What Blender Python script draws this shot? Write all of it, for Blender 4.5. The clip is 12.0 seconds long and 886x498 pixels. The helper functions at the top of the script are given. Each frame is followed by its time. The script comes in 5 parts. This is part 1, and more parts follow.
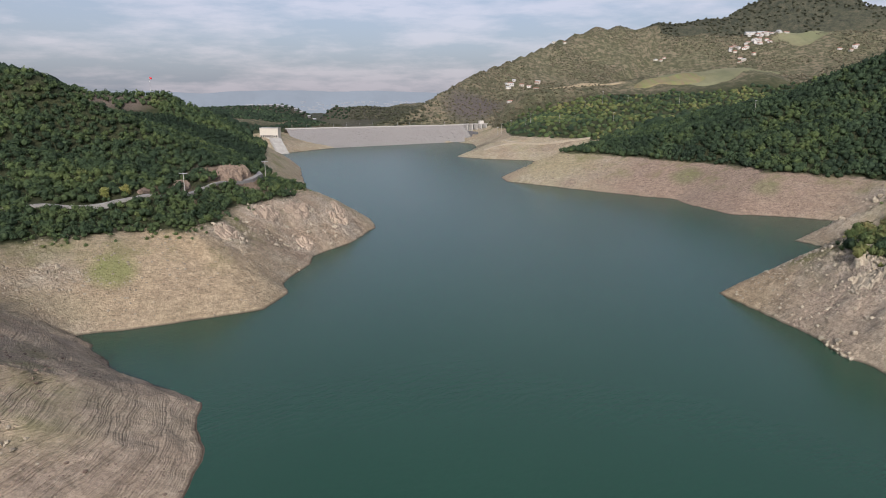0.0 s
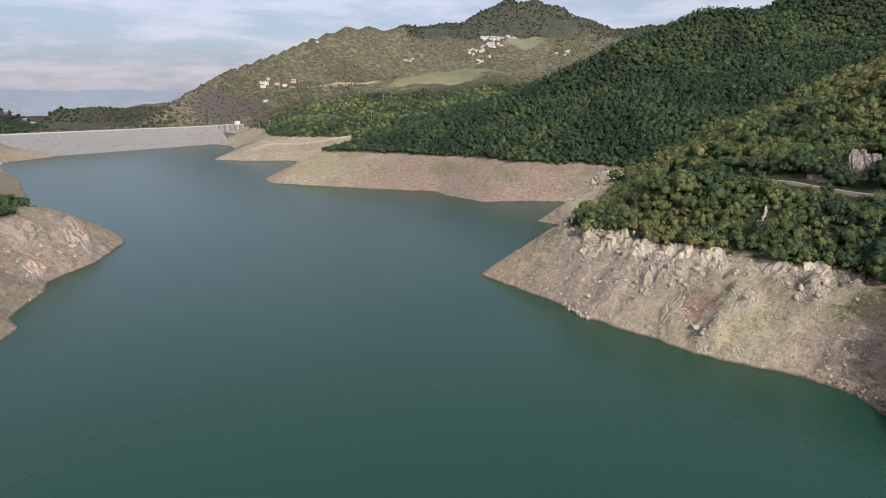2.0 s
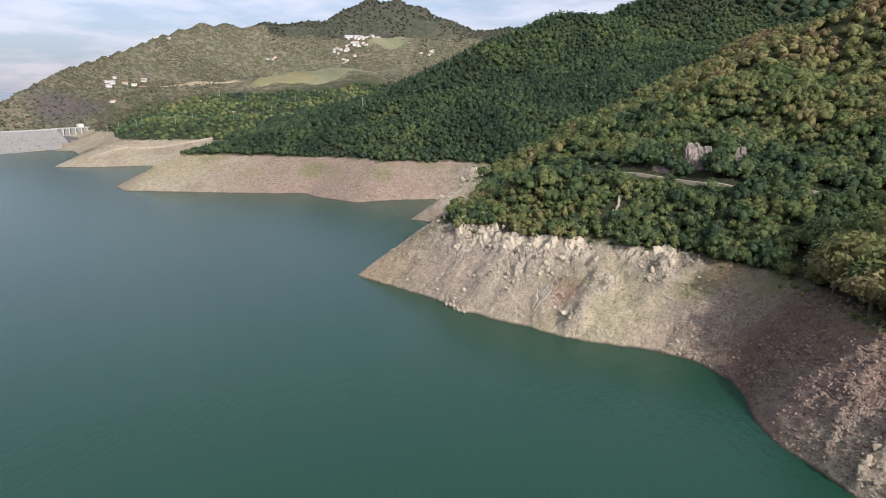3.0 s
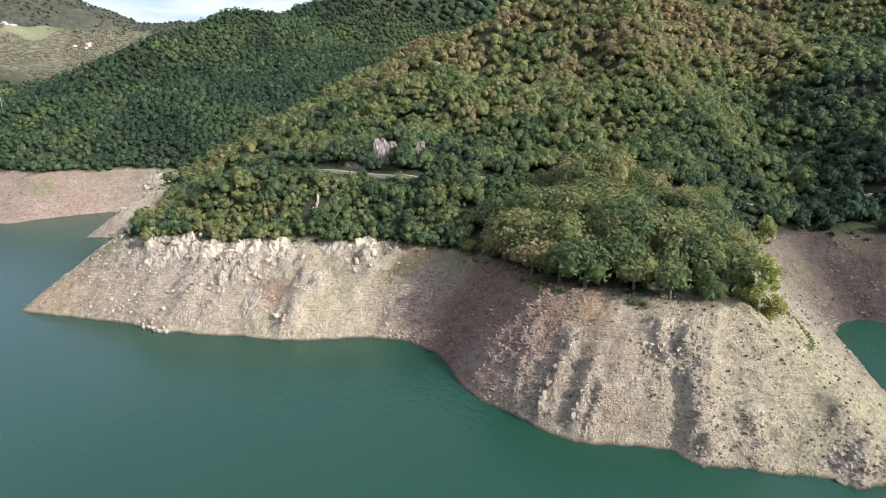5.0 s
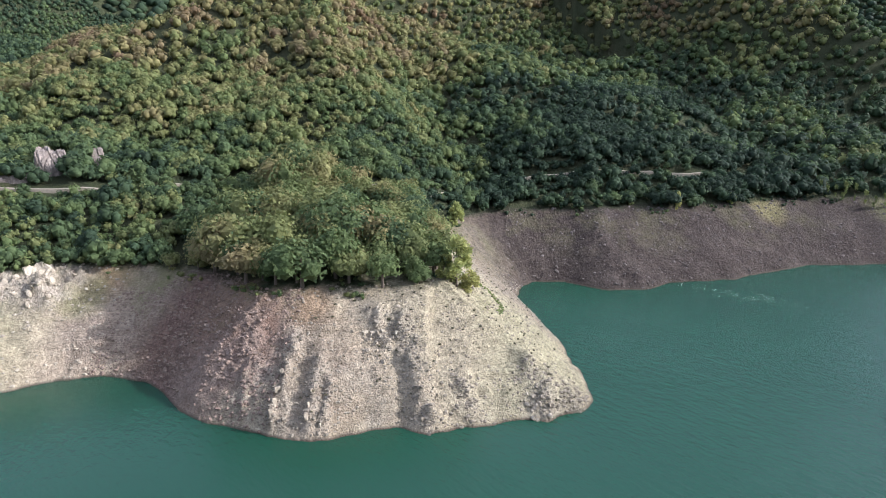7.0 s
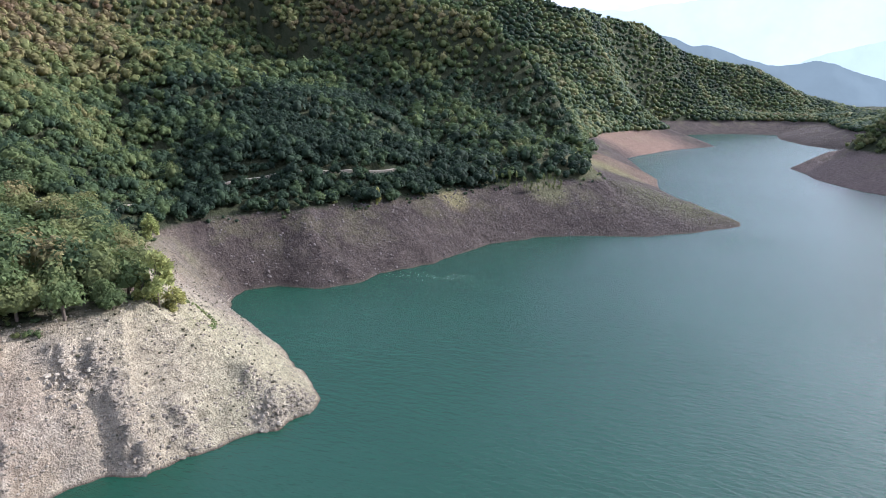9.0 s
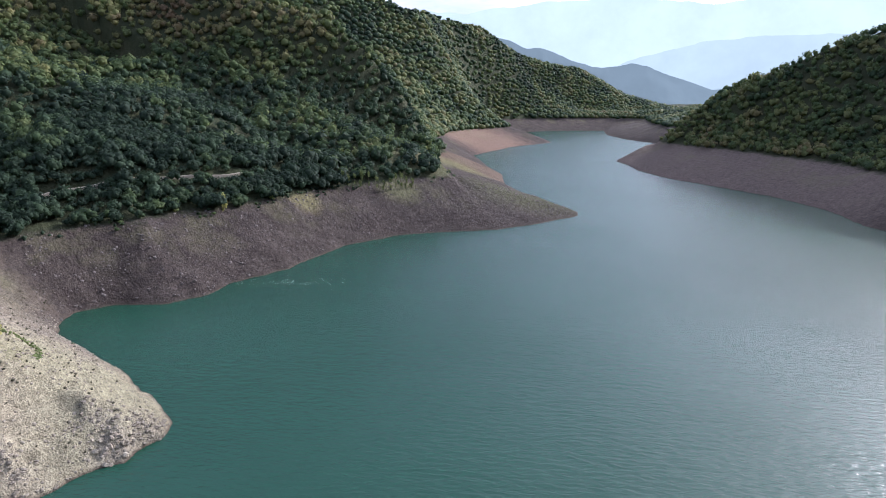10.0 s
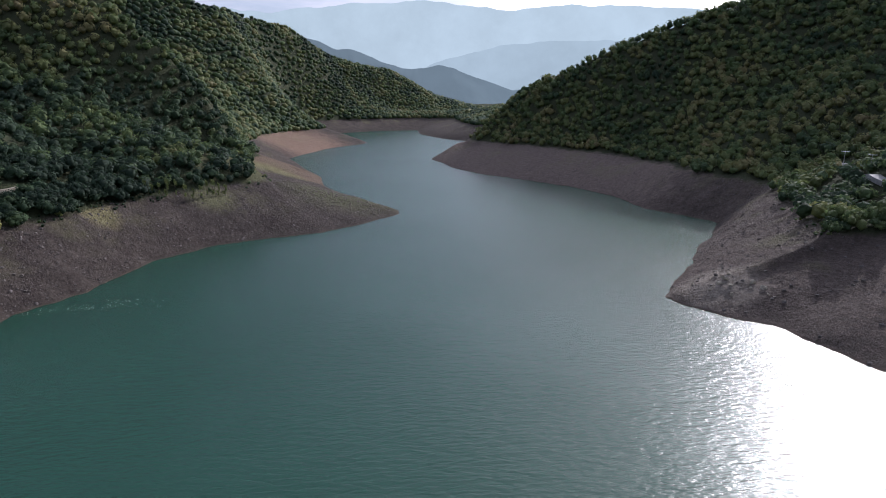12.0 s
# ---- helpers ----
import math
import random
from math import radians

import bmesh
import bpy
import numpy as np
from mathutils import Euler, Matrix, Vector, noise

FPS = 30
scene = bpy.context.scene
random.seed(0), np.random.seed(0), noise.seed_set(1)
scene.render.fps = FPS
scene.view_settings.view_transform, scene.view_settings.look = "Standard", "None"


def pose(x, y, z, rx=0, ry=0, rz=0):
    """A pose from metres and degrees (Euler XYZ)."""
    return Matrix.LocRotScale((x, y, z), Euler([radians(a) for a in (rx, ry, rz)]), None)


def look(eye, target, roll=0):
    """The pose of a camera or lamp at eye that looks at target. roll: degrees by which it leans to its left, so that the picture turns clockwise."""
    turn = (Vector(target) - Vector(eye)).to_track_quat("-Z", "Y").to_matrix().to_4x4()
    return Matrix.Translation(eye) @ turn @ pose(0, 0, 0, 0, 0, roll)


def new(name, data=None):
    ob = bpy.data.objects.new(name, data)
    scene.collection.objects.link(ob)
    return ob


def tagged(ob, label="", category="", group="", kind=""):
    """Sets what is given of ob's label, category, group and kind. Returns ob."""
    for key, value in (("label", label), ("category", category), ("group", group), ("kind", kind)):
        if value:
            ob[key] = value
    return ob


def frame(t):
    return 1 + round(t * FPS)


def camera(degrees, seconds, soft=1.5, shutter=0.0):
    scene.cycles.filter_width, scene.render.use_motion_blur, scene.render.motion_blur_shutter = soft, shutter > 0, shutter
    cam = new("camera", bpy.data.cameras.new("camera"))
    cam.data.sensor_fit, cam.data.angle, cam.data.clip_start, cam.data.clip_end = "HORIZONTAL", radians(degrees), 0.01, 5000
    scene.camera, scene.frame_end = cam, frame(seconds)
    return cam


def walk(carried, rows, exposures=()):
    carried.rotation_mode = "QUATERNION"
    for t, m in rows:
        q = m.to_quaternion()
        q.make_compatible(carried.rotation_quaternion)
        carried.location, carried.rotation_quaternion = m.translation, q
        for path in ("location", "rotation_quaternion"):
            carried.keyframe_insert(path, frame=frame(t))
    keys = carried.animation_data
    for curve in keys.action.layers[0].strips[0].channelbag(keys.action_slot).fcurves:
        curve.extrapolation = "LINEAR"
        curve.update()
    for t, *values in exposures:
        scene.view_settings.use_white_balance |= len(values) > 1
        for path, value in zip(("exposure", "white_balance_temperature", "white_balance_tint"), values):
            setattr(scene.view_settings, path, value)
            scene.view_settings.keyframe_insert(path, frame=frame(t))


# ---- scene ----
# ---- camera: a drone hanging over the reservoir and turning ----
cam = camera(71.24, 12.0, soft=0.95)
PATH = [
    (0.0, pose(0, 0, 90, 76.019, -0.053, 0.000)),
    (0.5, pose(0, 0, 90, 76.005, -0.005, -2.879)),
    (1.0, pose(0, 0, 90, 75.979, 0.031, -8.633)),
    (1.5, pose(0, 0, 90, 75.950, 0.122, -14.769)),
    (2.0, pose(0, 0, 90, 75.907, 0.124, -21.552)),
    (2.5, pose(0, 0, 90, 75.877, 0.207, -27.469)),
    (4.5, pose(0, 0, 90, 75.683, 0.104, -53.611)),
    (5.0, pose(0, 0, 90, 75.653, 0.134, -61.030)),
    (5.5, pose(0, 0, 90, 75.608, 0.198, -68.580)),
    (6.0, pose(0, 0, 90, 75.545, 0.267, -75.878)),
    (6.5, pose(0, 0, 90, 75.576, 0.231, -81.937)),
    (8.5, pose(0, 0, 90, 75.709, -0.418, -107.886)),
    (9.0, pose(0, 0, 90, 75.789, -0.356, -115.026)),
    (9.5, pose(0, 0, 90, 75.816, -0.338, -122.118)),
    (10.0, pose(0, 0, 90, 75.856, -0.245, -128.713)),
    (10.5, pose(0, 0, 90, 75.890, -0.212, -134.527)),
    (11.0, pose(0, 0, 90, 75.926, -0.054, -139.559)),
    (11.5, pose(0, 0, 90, 75.980, -0.180, -143.360)),
    (12.0, pose(0, 0, 90, 75.968, 0.054, -145.406)),
]
walk(cam, PATH, exposures=[(0.0, 0.12, 6200, 16), (2.5, 0.36, 6100, 16), (4.5, 0.84, 5950, 14), (5.5, 0.95, 5850, 14), (6.5, 1.02, 5700, 15), (8.5, 1.06, 5450, 19), (9.5, 0.92, 5450, 20), (10.5, 0.60, 5500, 21), (12.0, 0.13, 5600, 19)])

# ---- light: hazy autumn sun behind thin cloud, sky all round ----
SUN_AZ, SUN_EL = 182.0, 28.5
world = bpy.data.worlds.new("sky")
scene.world = world
world.use_nodes = True
wt = world.node_tree
wt.nodes.clear()


def wnode(kind, **inputs):
    n = wt.nodes.new(kind)
    for k, v in inputs.items():
        n.inputs[k].default_value = v
    return n


sky = wnode("ShaderNodeTexSky")
sky.sky_type, sky.sun_disc = "NISHITA", False
sky.sun_elevation, sky.sun_rotation = radians(SUN_EL), radians(SUN_AZ)
sky.dust_density, sky.air_density, sky.altitude, sky.ozone_density = 4.4, 0.9, 300, 2.0
coord = wnode("ShaderNodeTexCoord")
flat = wnode("ShaderNodeMapping")
flat.inputs["Scale"].default_value = (1.0, 1.0, 5.0)
cloud = wnode("ShaderNodeTexNoise", Scale=6.5, Detail=8.0, Roughness=0.6)
ramp = wnode("ShaderNodeValToRGB")
ramp.color_ramp.elements[0].position, ramp.color_ramp.elements[1].position = 0.44, 0.64
ramp.color_ramp.elements[0].color = (0.76, 0.76, 0.76, 1)
ramp.color_ramp.elements[1].color = (0.95, 0.95, 0.95, 1)
mix = wnode("ShaderNodeMix")
mix.data_type = "RGBA"
lit = wnode("ShaderNodeMix")
lit.data_type, lit.blend_type = "RGBA", "ADD"
lit.inputs["Factor"].default_value = 0.62
puff = wnode("ShaderNodeMapRange")
puff.inputs["From Min"].default_value, puff.inputs["From Max"].default_value = 0.42, 0.62
veil = wnode("ShaderNodeMix")
veil.data_type = "RGBA"
veil.inputs["A"].default_value = (3.6, 3.9, 4.25, 1)
veil.inputs["B"].default_value = (5.0, 4.72, 4.85, 1)
back = wnode("ShaderNodeBackground", Strength=0.088)
wout = wnode("ShaderNodeOutputWorld")
wt.links.new(coord.outputs["Generated"], flat.inputs["Vector"])
wt.links.new(flat.outputs["Vector"], cloud.inputs["Vector"])
wt.links.new(cloud.outputs["Fac"], ramp.inputs["Fac"])
wt.links.new(cloud.outputs["Fac"], puff.inputs["Value"])
wt.links.new(puff.outputs["Result"], veil.inputs["Factor"])
wt.links.new(veil.outputs["Result"], lit.inputs["A"])
wt.links.new(ramp.outputs["Color"], mix.inputs["Factor"])
wt.links.new(sky.outputs["Color"], mix.inputs["A"])
wt.links.new(sky.outputs["Color"], lit.inputs["B"])
wt.links.new(lit.outputs["Result"], mix.inputs["B"])
# bright haze round the sun
to_sun = wnode("ShaderNodeVectorMath")
to_sun.operation = "DOT_PRODUCT"
to_sun.inputs[1].default_value = (math.sin(radians(SUN_AZ)) * math.cos(radians(SUN_EL)), math.cos(radians(SUN_AZ)) * math.cos(radians(SUN_EL)), math.sin(radians(SUN_EL)))
near_sun = wnode("ShaderNodeMath")
near_sun.operation, near_sun.use_clamp = "MAXIMUM", True
near_sun.inputs[1].default_value = 0.0
halo = wnode("ShaderNodeMath")
halo.operation = "POWER"
halo.inputs[1].default_value = 9.0
aureole = wnode("ShaderNodeMix")
aureole.data_type, aureole.blend_type, aureole.clamp_result = "RGBA", "ADD", False
aureole.inputs["B"].default_value = (15.0, 14.6, 14.0, 1)
wt.links.new(coord.outputs["Generated"], to_sun.inputs[0])
wt.links.new(to_sun.outputs["Value"], near_sun.inputs[0])
wt.links.new(near_sun.outputs["Value"], halo.inputs[0])
wt.links.new(halo.outputs["Value"], aureole.inputs["Factor"])
wt.links.new(mix.outputs["Result"], aureole.inputs["A"])
wt.links.new(aureole.outputs["Result"], back.inputs["Color"])
wt.links.new(back.outputs["Background"], wout.inputs["Surface"])

sun = new("sun", bpy.data.lights.new("sun", "SUN"))
sun.data.energy, sun.data.angle, sun.data.color = 3.0, radians(0.6), (1.0, 0.93, 0.82)
a, e = radians(SUN_AZ), radians(SUN_EL)
sun.matrix_world = look((0, 0, 0), (-math.sin(a) * math.cos(e), -math.cos(a) * math.cos(e), -math.sin(e)))

# -- landform: shoreline (x, y, width of the bare bank), ridge and valley lines (x, y, z) --
FULL = 27.0  # height of the full reservoir, where the trees begin
SHORE = {
    "near": [(-14, -240, 80), (-60, -215, 80), (-105, -160, 75), (-125, -80, 70), (-105, 10, 70), (-72, 80, 75), (-60, 124, 72), (-61, 136, 66), (-67, 154, 60), (-73, 169, 56), (-82, 178, 52), (-103, 187, 46), (-121, 204, 44), (-141, 224, 50)],
    "head": [(-129, 227, 57), (-110, 235, 53), (-91, 245, 55), (-77, 253, 58), (-72, 275, 50), (-79, 293, 36), (-73, 324, 40), (-76, 342, 42), (-58, 377, 38), (-47, 425, 48), (-54, 454, 50), (-85, 495, 45), (-125, 570, 40), (-155, 680, 38), (-185, 800, 38), (-235, 900, 40), (-290, 955, 44)],
    "dam": [(-290, 985, 49), (-254, 986, 60), (-227, 1027, 75), (-187, 1095, 150), (-89, 1165, 170), (18, 1216, 150), (55, 1188, 70), (62, 1090, 52), (18, 933, 90), (62, 900, 90), (113, 884, 90), (150, 860, 80), (110, 760, 51)],
    "prom": [(63, 692, 54), (70, 660, 66), (114, 620, 74), (166, 575, 69), (206, 545, 58), (208, 515, 66), (223, 473, 72), (255, 465, 57), (288, 450, 44), (300, 430, 44), (262, 415, 42), (225, 385, 44), (238, 362, 36)],
    "spur": [(215, 343, 34), (170, 312, 38), (129, 276, 44), (135, 252, 36), (141, 225, 36), (142, 203, 40), (149, 186, 39), (156, 171, 39), (158, 156, 43), (167, 142, 43), (178, 128, 39), (181, 118, 33), (177, 101, 27), (171, 93, 27)],
    "fan": [(160, 83, 31), (153, 72, 35), (148, 56, 41), (145, 41, 42), (148, 30, 41), (152, 18, 41), (149, 9, 45), (155, -4, 47), (158, -18, 53), (157, -23, 56), (162, -35, 60), (169, -39, 58), (188, -39, 50), (210, -36, 42), (237, -30, 36), (264, -24, 36)],
    "cove": [(275, -26, 38), (287, -33, 40), (288, -48, 44), (275, -66, 56), (277, -83, 58), (290, -99, 48), (295, -132, 46), (323, -183, 38), (325, -225, 47), (313, -256, 62), (298, -286, 84), (293, -325, 105), (296, -368, 125), (305, -381, 125)],
    "points": [(332, -393, 105), (414, -423, 80), (460, -450, 70), (510, -496, 65), (540, -512, 70), (592, -547, 80), (644, -582, 60), (690, -605, 50), (725, -677, 80), (770, -773, 85), (797, -905, 75), (891, -966, 80), (1065, -1074, 80), (1045, -1217, 90)],
    "far": [(985, -1305, 110), (880, -1178, 100), (775, -1097, 80), (706, -1062, 70), (648, -1044, 60), (560, -985, 50), (520, -900, 46), (508, -820, 40), (526, -770, 44), (532, -742, 52), (518, -722, 56), (470, -686, 60), (437, -653, 80), (374, -619, 90), (251, -583, 70), (194, -552, 48)],
    "west": [(145, -500, 42), (109, -488, 32), (86, -473, 30), (79, -426, 32), (80, -383, 47), (73, -347, 54), (71, -300, 70), (68, -280, 80), (61, -273, 84), (38, -267, 84), (19, -266, 80), (10, -256, 80)],
}
RIDGES = {
    "headland": [(-112, 396, 28), (-124, 408, 30), (-146, 420, 42), (-178, 434, 49), (-215, 451, 64), (-269, 467, 87), (-300, 472, 106), (-352, 485, 108), (-468, 520, 128), (-620, 520, 160)],
    "flag_hill": [(-600, 700, 150), (-529, 728, 130), (-408, 745, 92), (-340, 778, 92), (-318, 788, 79), (-300, 830, 62), (-290, 870, 56), (-305, 940, 40)],
    "flag_valley": [(-520, 600, 60), (-400, 610, 40)],
    "dam_left": [(-300, 1100, 33), (-290, 1160, 32), (-330, 1300, 30)],
    "village_hill": [(-108, 1295, 34), (-68, 1398, 64), (20, 1499, 117), (94, 1647, 158), (228, 1785, 208), (367, 1965, 268), (486, 2042, 310), (613, 2112, 318), (929, 1993, 310), (1414, 1685, 300)],
    "village_terrace": [(175, 1290, 108), (330, 1330, 118), (520, 1370, 140), (640, 1330, 150), (900, 1250, 170)],
    "pine_slope": [(180, 1050, 46), (330, 1040, 52), (470, 1000, 60), (640, 950, 90)],
    "peak": [(700, 2950, 370), (927, 2853, 440), (1011, 2824, 450), (1206, 2855, 458), (1367, 2893, 555), (1492, 2830, 592), (1633, 2751, 571), (1752, 2677, 504), (1944, 2666, 440), (2226, 2700, 476), (2589, 2500, 430)],
    "peak_foot": [(800, 2450, 300), (1200, 2400, 310), (1600, 2250, 320)],
    "downstream": [(-170, 1290, 14), (-230, 1480, 2), (-420, 1900, -20), (-500, 2600, -60), (-300, 4600, -130)],
    "west_plain": [(-900, 1500, 40), (-1200, 2600, -40), (-1500, 4600, -120)],
    "west_flank": [(-150, 1500, 8), (-120, 1700, 0), (-60, 2000, 0), (100, 2500, 20)],
    "valley_hill": [(-560, 1660, 62), (-420, 1690, 70), (-320, 1720, 72), (-200, 1760, 66), (-100, 1820, 52)],
    "dark_hill": [(145, 690, 28), (175, 700, 33), (291, 684, 59), (365, 680, 87), (439, 670, 122), (512, 655, 156), (605, 638, 192), (727, 610, 240), (909, 525, 290), (1046, 339, 310)],
    "dark_valley": [(370, 420, 40), (440, 410, 62), (560, 380, 105), (700, 340, 170)],
    "spur": [(262, 318, 29), (284, 322, 38), (307, 314, 53), (333, 301, 66), (362, 283, 80), (388, 264, 99), (431, 233, 121), (464, 211, 140), (532, 173, 172), (630, 157, 212), (824, 205, 270)],
    "spur_gully": [(245, 100, 34), (300, 118, 52), (370, 140, 84)],
    "tree_spur": [(238, 29, 30), (262, 36, 37), (314, 58, 56), (389, 82, 92), (485, 110, 147), (600, 140, 205)],
    "cove_gully": [(345, -10, 29), (400, 0, 46), (470, 25, 80), (560, 55, 135)],
    "cove_hill": [(600, 60, 150), (559, 15, 125), (539, -25, 117), (516, -62, 103), (491, -93, 90), (476, -112, 85), (427, -139, 58)],
    "cove_back": [(640, 18, 125), (619, -29, 104), (597, -73, 95), (580, -113, 88), (560, -150, 80)],
    "upland": [(660, 170, 230), (760, 70, 285), (850, -40, 310), (891, -125, 300)],
    "hollow": [(430, -215, 36), (500, -195, 62), (590, -160, 92)],
    "grass_point": [(891, -125, 290), (772, -207, 214), (667, -269, 190), (607, -328, 167), (572, -348, 139), (539, -363, 100), (485, -361, 46), (446, -354, 29)],
    "long_hollow": [(640, -480, 36), (740, -430, 90), (900, -350, 190)],
    "long_ridge": [(1205, -486, 370), (1150, -649, 300), (1094, -792, 265), (1182, -923, 275), (1255, -1072, 284), (1282, -1191, 264), (1299, -1317, 206), (1288, -1440, 192), (1275, -1541, 178), (1267, -1737, 94), (1176, -1918, 24)],
    "back_ridge": [(1991, -1149, 200), (1643, -1609, 110), (1530, -1717, 80), (1501, -1935, 60), (1438, -2165, 50), (1307, -2247, 50), (1284, -2317, 50), (1138, -2557, 50)],
    "upstream": [(1150, -1400, 32), (1000, -1600, 30), (900, -2000, 34), (1000, -2400, 50)],
    "south_hill": [(440, -735, 30), (452, -800, 72), (441, -841, 104), (363, -823, 120), (283, -833, 157), (219, -831, 177), (153, -836, 196), (59, -847, 220), (-138, -787, 230), (-350, -606, 215)],
    "west_hill": [(-350, -606, 215), (-420, -380, 180), (-400, -150, 160), (-330, 60, 120), (-310, 170, 90)],
    # unseen wooded knoll added to throw shade on the near bank
    "shade_knoll": [(-200, 60, 70), (-185, 120, 52), (-165, 150, 42), (-180, 185, 36)],
    "west_gully": [(-230, 250, 32), (-300, 290, 45), (-400, 330, 75)],
}
ROCKY = [  # craggy ground: x, y, radius, strength
    (172, 240, 20, 1.0), (177, 218, 19, 1.0), (181, 197, 18, 1.0), (187, 181, 15, 1.0), (203, 151, 15, 0.9), (214, 140, 10, 0.8), (168, 160, 8, 0.8), (180, 161, 9, 0.9), (160, 205, 12, 0.5), (163, 250, 10, 0.7),
    (-106, 356, 17, 1.0), (-90, 376, 19, 1.0), (-68, 392, 18, 1.0), (-109, 300, 13, 0.9), (-78, 345, 10, 0.7), (-75, 412, 16, 0.8), (-160, 246, 12, 0.5),
    (153, 52, 10, 0.5), (160, 58, 11, 0.4), (161, -22, 8, 0.45), (168, 78, 16, 0.35),
    (250, 384, 18, 0.8), (322, 448, 18, 0.9), (50, -290, 24, 0.5), (-140, 405, 18, 0.7),
]
RIBS = [  # rock ribs (+) and gullies (-) running down the banks: from, to, half width, height
    (172, 51, 148, 52.3, 2.5, 1.49), (163, 42, 147.6, 42.2, 2.2, 1.24), (158, 37.5, 146, 38, 1.9, 0.93), (167, 46.6, 149, 47, 1.5, -0.75), (160, 40, 148, 40, 1.1, -0.45),
    (180, 19, 151, 10.5, 3.4, 1.12), (166, 1, 157, -2, 3.4, 0.74), (178, 23.5, 155.6, 17.0, 1.5, -0.90), (171, -10, 156, -9, 2.2, -0.50), (184, 29, 174, 23, 2.5, 0.81),
    (174, -21, 160, -26, 4.6, 0.7), (172, -30, 163, -34, 4.0, 0.4), (178, 66, 152, 60, 4.2, 1.05), (186, 80, 162, 83, 4.2, -0.70), (182, 101, 170, 96, 3.4, -0.35),
    (190, 167, 160, 158, 1.7, 1.05), (187, 173, 163, 168, 2.5, -0.65), (178, 192, 158, 192, 3.8, 0.99), (173, 176, 160, 174, 3.1, 0.81), (178, 211, 155, 206, 3.4, 0.74),
    (172, 229, 150, 224, 3.4, 0.74), (180, 202, 156, 198, 2.5, -0.55), (176, 220, 152, 215, 2.2, -0.50), (205, 150, 186, 143, 3.8, 0.81), (197, 136, 180, 128, 2.5, -0.30),
    (-106, 352, -74, 336, 4.2, 0.99), (-92, 372, -62, 362, 3.8, 0.99), (-74, 392, -52, 398, 3.8, 0.93), (-100, 340, -76, 326, 2.5, -0.70), (-84, 382, -58, 380, 2.5, -0.60),
    (310, -60, 279, -78, 3.4, -0.60), (322, -110, 296, -122, 4.2, -0.50), (345, -190, 326, -196, 3.4, -0.60), (318, -84, 284, -92, 4.2, 0.62), (340, -150, 312, -162, 5.1, 0.62),
]
SHORELINE = np.array([p for part_ in SHORE.values() for p in part_], float)


def lattice(ix, iy, seed):
    n = (ix.astype(np.int64) * 374761393 + iy.astype(np.int64) * 668265263 + seed * 974711) & 0x7FFFFFFF
    n = ((n ^ (n >> 13)) * 1274126177) & 0x7FFFFFFF
    return ((n ^ (n >> 16)) & 0xFFFF) / 65535.0


def value_noise(x, y, seed=0):
    ix, iy = np.floor(x), np.floor(y)
    fx, fy = x - ix, y - iy
    fx, fy = fx * fx * (3 - 2 * fx), fy * fy * (3 - 2 * fy)
    a0 = lattice(ix, iy, seed) * (1 - fx) + lattice(ix + 1, iy, seed) * fx
    a1 = lattice(ix, iy + 1, seed) * (1 - fx) + lattice(ix + 1, iy + 1, seed) * fx
    return (a0 * (1 - fy) + a1 * fy) * 2 - 1


def fbm(x, y, octaves=4, seed=0):
    total, amp = 0.0, 0.55
    for k in range(octaves):
        total = total + amp * value_noise(x * 2 ** k + 17.3 * k, y * 2 ** k - 9.1 * k, seed + k)
        amp *= 0.5
    return total


def to_segment(x, y, ax, ay, bx, by):
    dx, dy = bx - ax, by - ay
    s = np.clip(((x - ax) * dx + (y - ay) * dy) / (dx * dx + dy * dy), 0, 1)
    return np.hypot(x - ax - s * dx, y - ay - s * dy), s


def shore_distance(x, y):
    """Metres from the waterline (negative on the water) and the bank's width there."""
    best, width = np.full(x.shape, 1e9), np.zeros(x.shape)
    inside = np.zeros(x.shape, bool)
    for p, q in zip(SHORELINE, np.roll(SHORELINE, -1, 0)):
        d, s = to_segment(x, y, p[0], p[1], q[0], q[1])
        closer = d < best
        best = np.where(closer, d, best)
        width = np.where(closer, p[2] + (q[2] - p[2]) * s, width)
        crosses = (p[1] > y) != (q[1] > y)
        if p[1] != q[1]:
            inside ^= crosses & (x < (q[0] - p[0]) * (y - p[1]) / (q[1] - p[1]) + p[0])
    return np.where(inside, -best, best), width


def cells(x, y, seed):
    """Blocky noise: a random height for each cell of an uneven pattern, and the gap to the next cell."""
    ix, iy = np.floor(x), np.floor(y)
    f1, f2, value = np.full(x.shape, 9.0), np.full(x.shape, 9.0), np.zeros(x.shape)
    for dx in (-1, 0, 1):
        for dy in (-1, 0, 1):
            cx, cy = ix + dx, iy + dy
            d = np.hypot(cx + lattice(cx, cy, seed) - x, cy + lattice(cx, cy, seed + 1) - y)
            value = np.where(d < f1, lattice(cx, cy, seed + 2), value)
            f2 = np.where(d < f1, f1, np.minimum(f2, d))
            f1 = np.minimum(f1, d)
    return value, f2 - f1


def rockiness(x, y):
    mask = np.zeros(np.shape(x))
    ragged = 6.0 * fbm(x / 9, y / 9, 3, 55)
    for cx, cy, r, k in ROCKY:
        mask = np.maximum(mask, k * np.clip(1.5 - 1.5 * (np.hypot(x - cx, y - cy) + ragged) / r, 0, 1))
    for x0, y0, x1, y1, w, amp in RIBS:
        if amp > 0 and y0 > -40:
            d, s = to_segment(x, y, x0, y0, x1, y1)
            mask = np.maximum(mask, 0.55 * np.clip(amp / 1.6, 0, 1) * np.exp(-((d + 0.25 * ragged) / w) ** 2))
    return mask


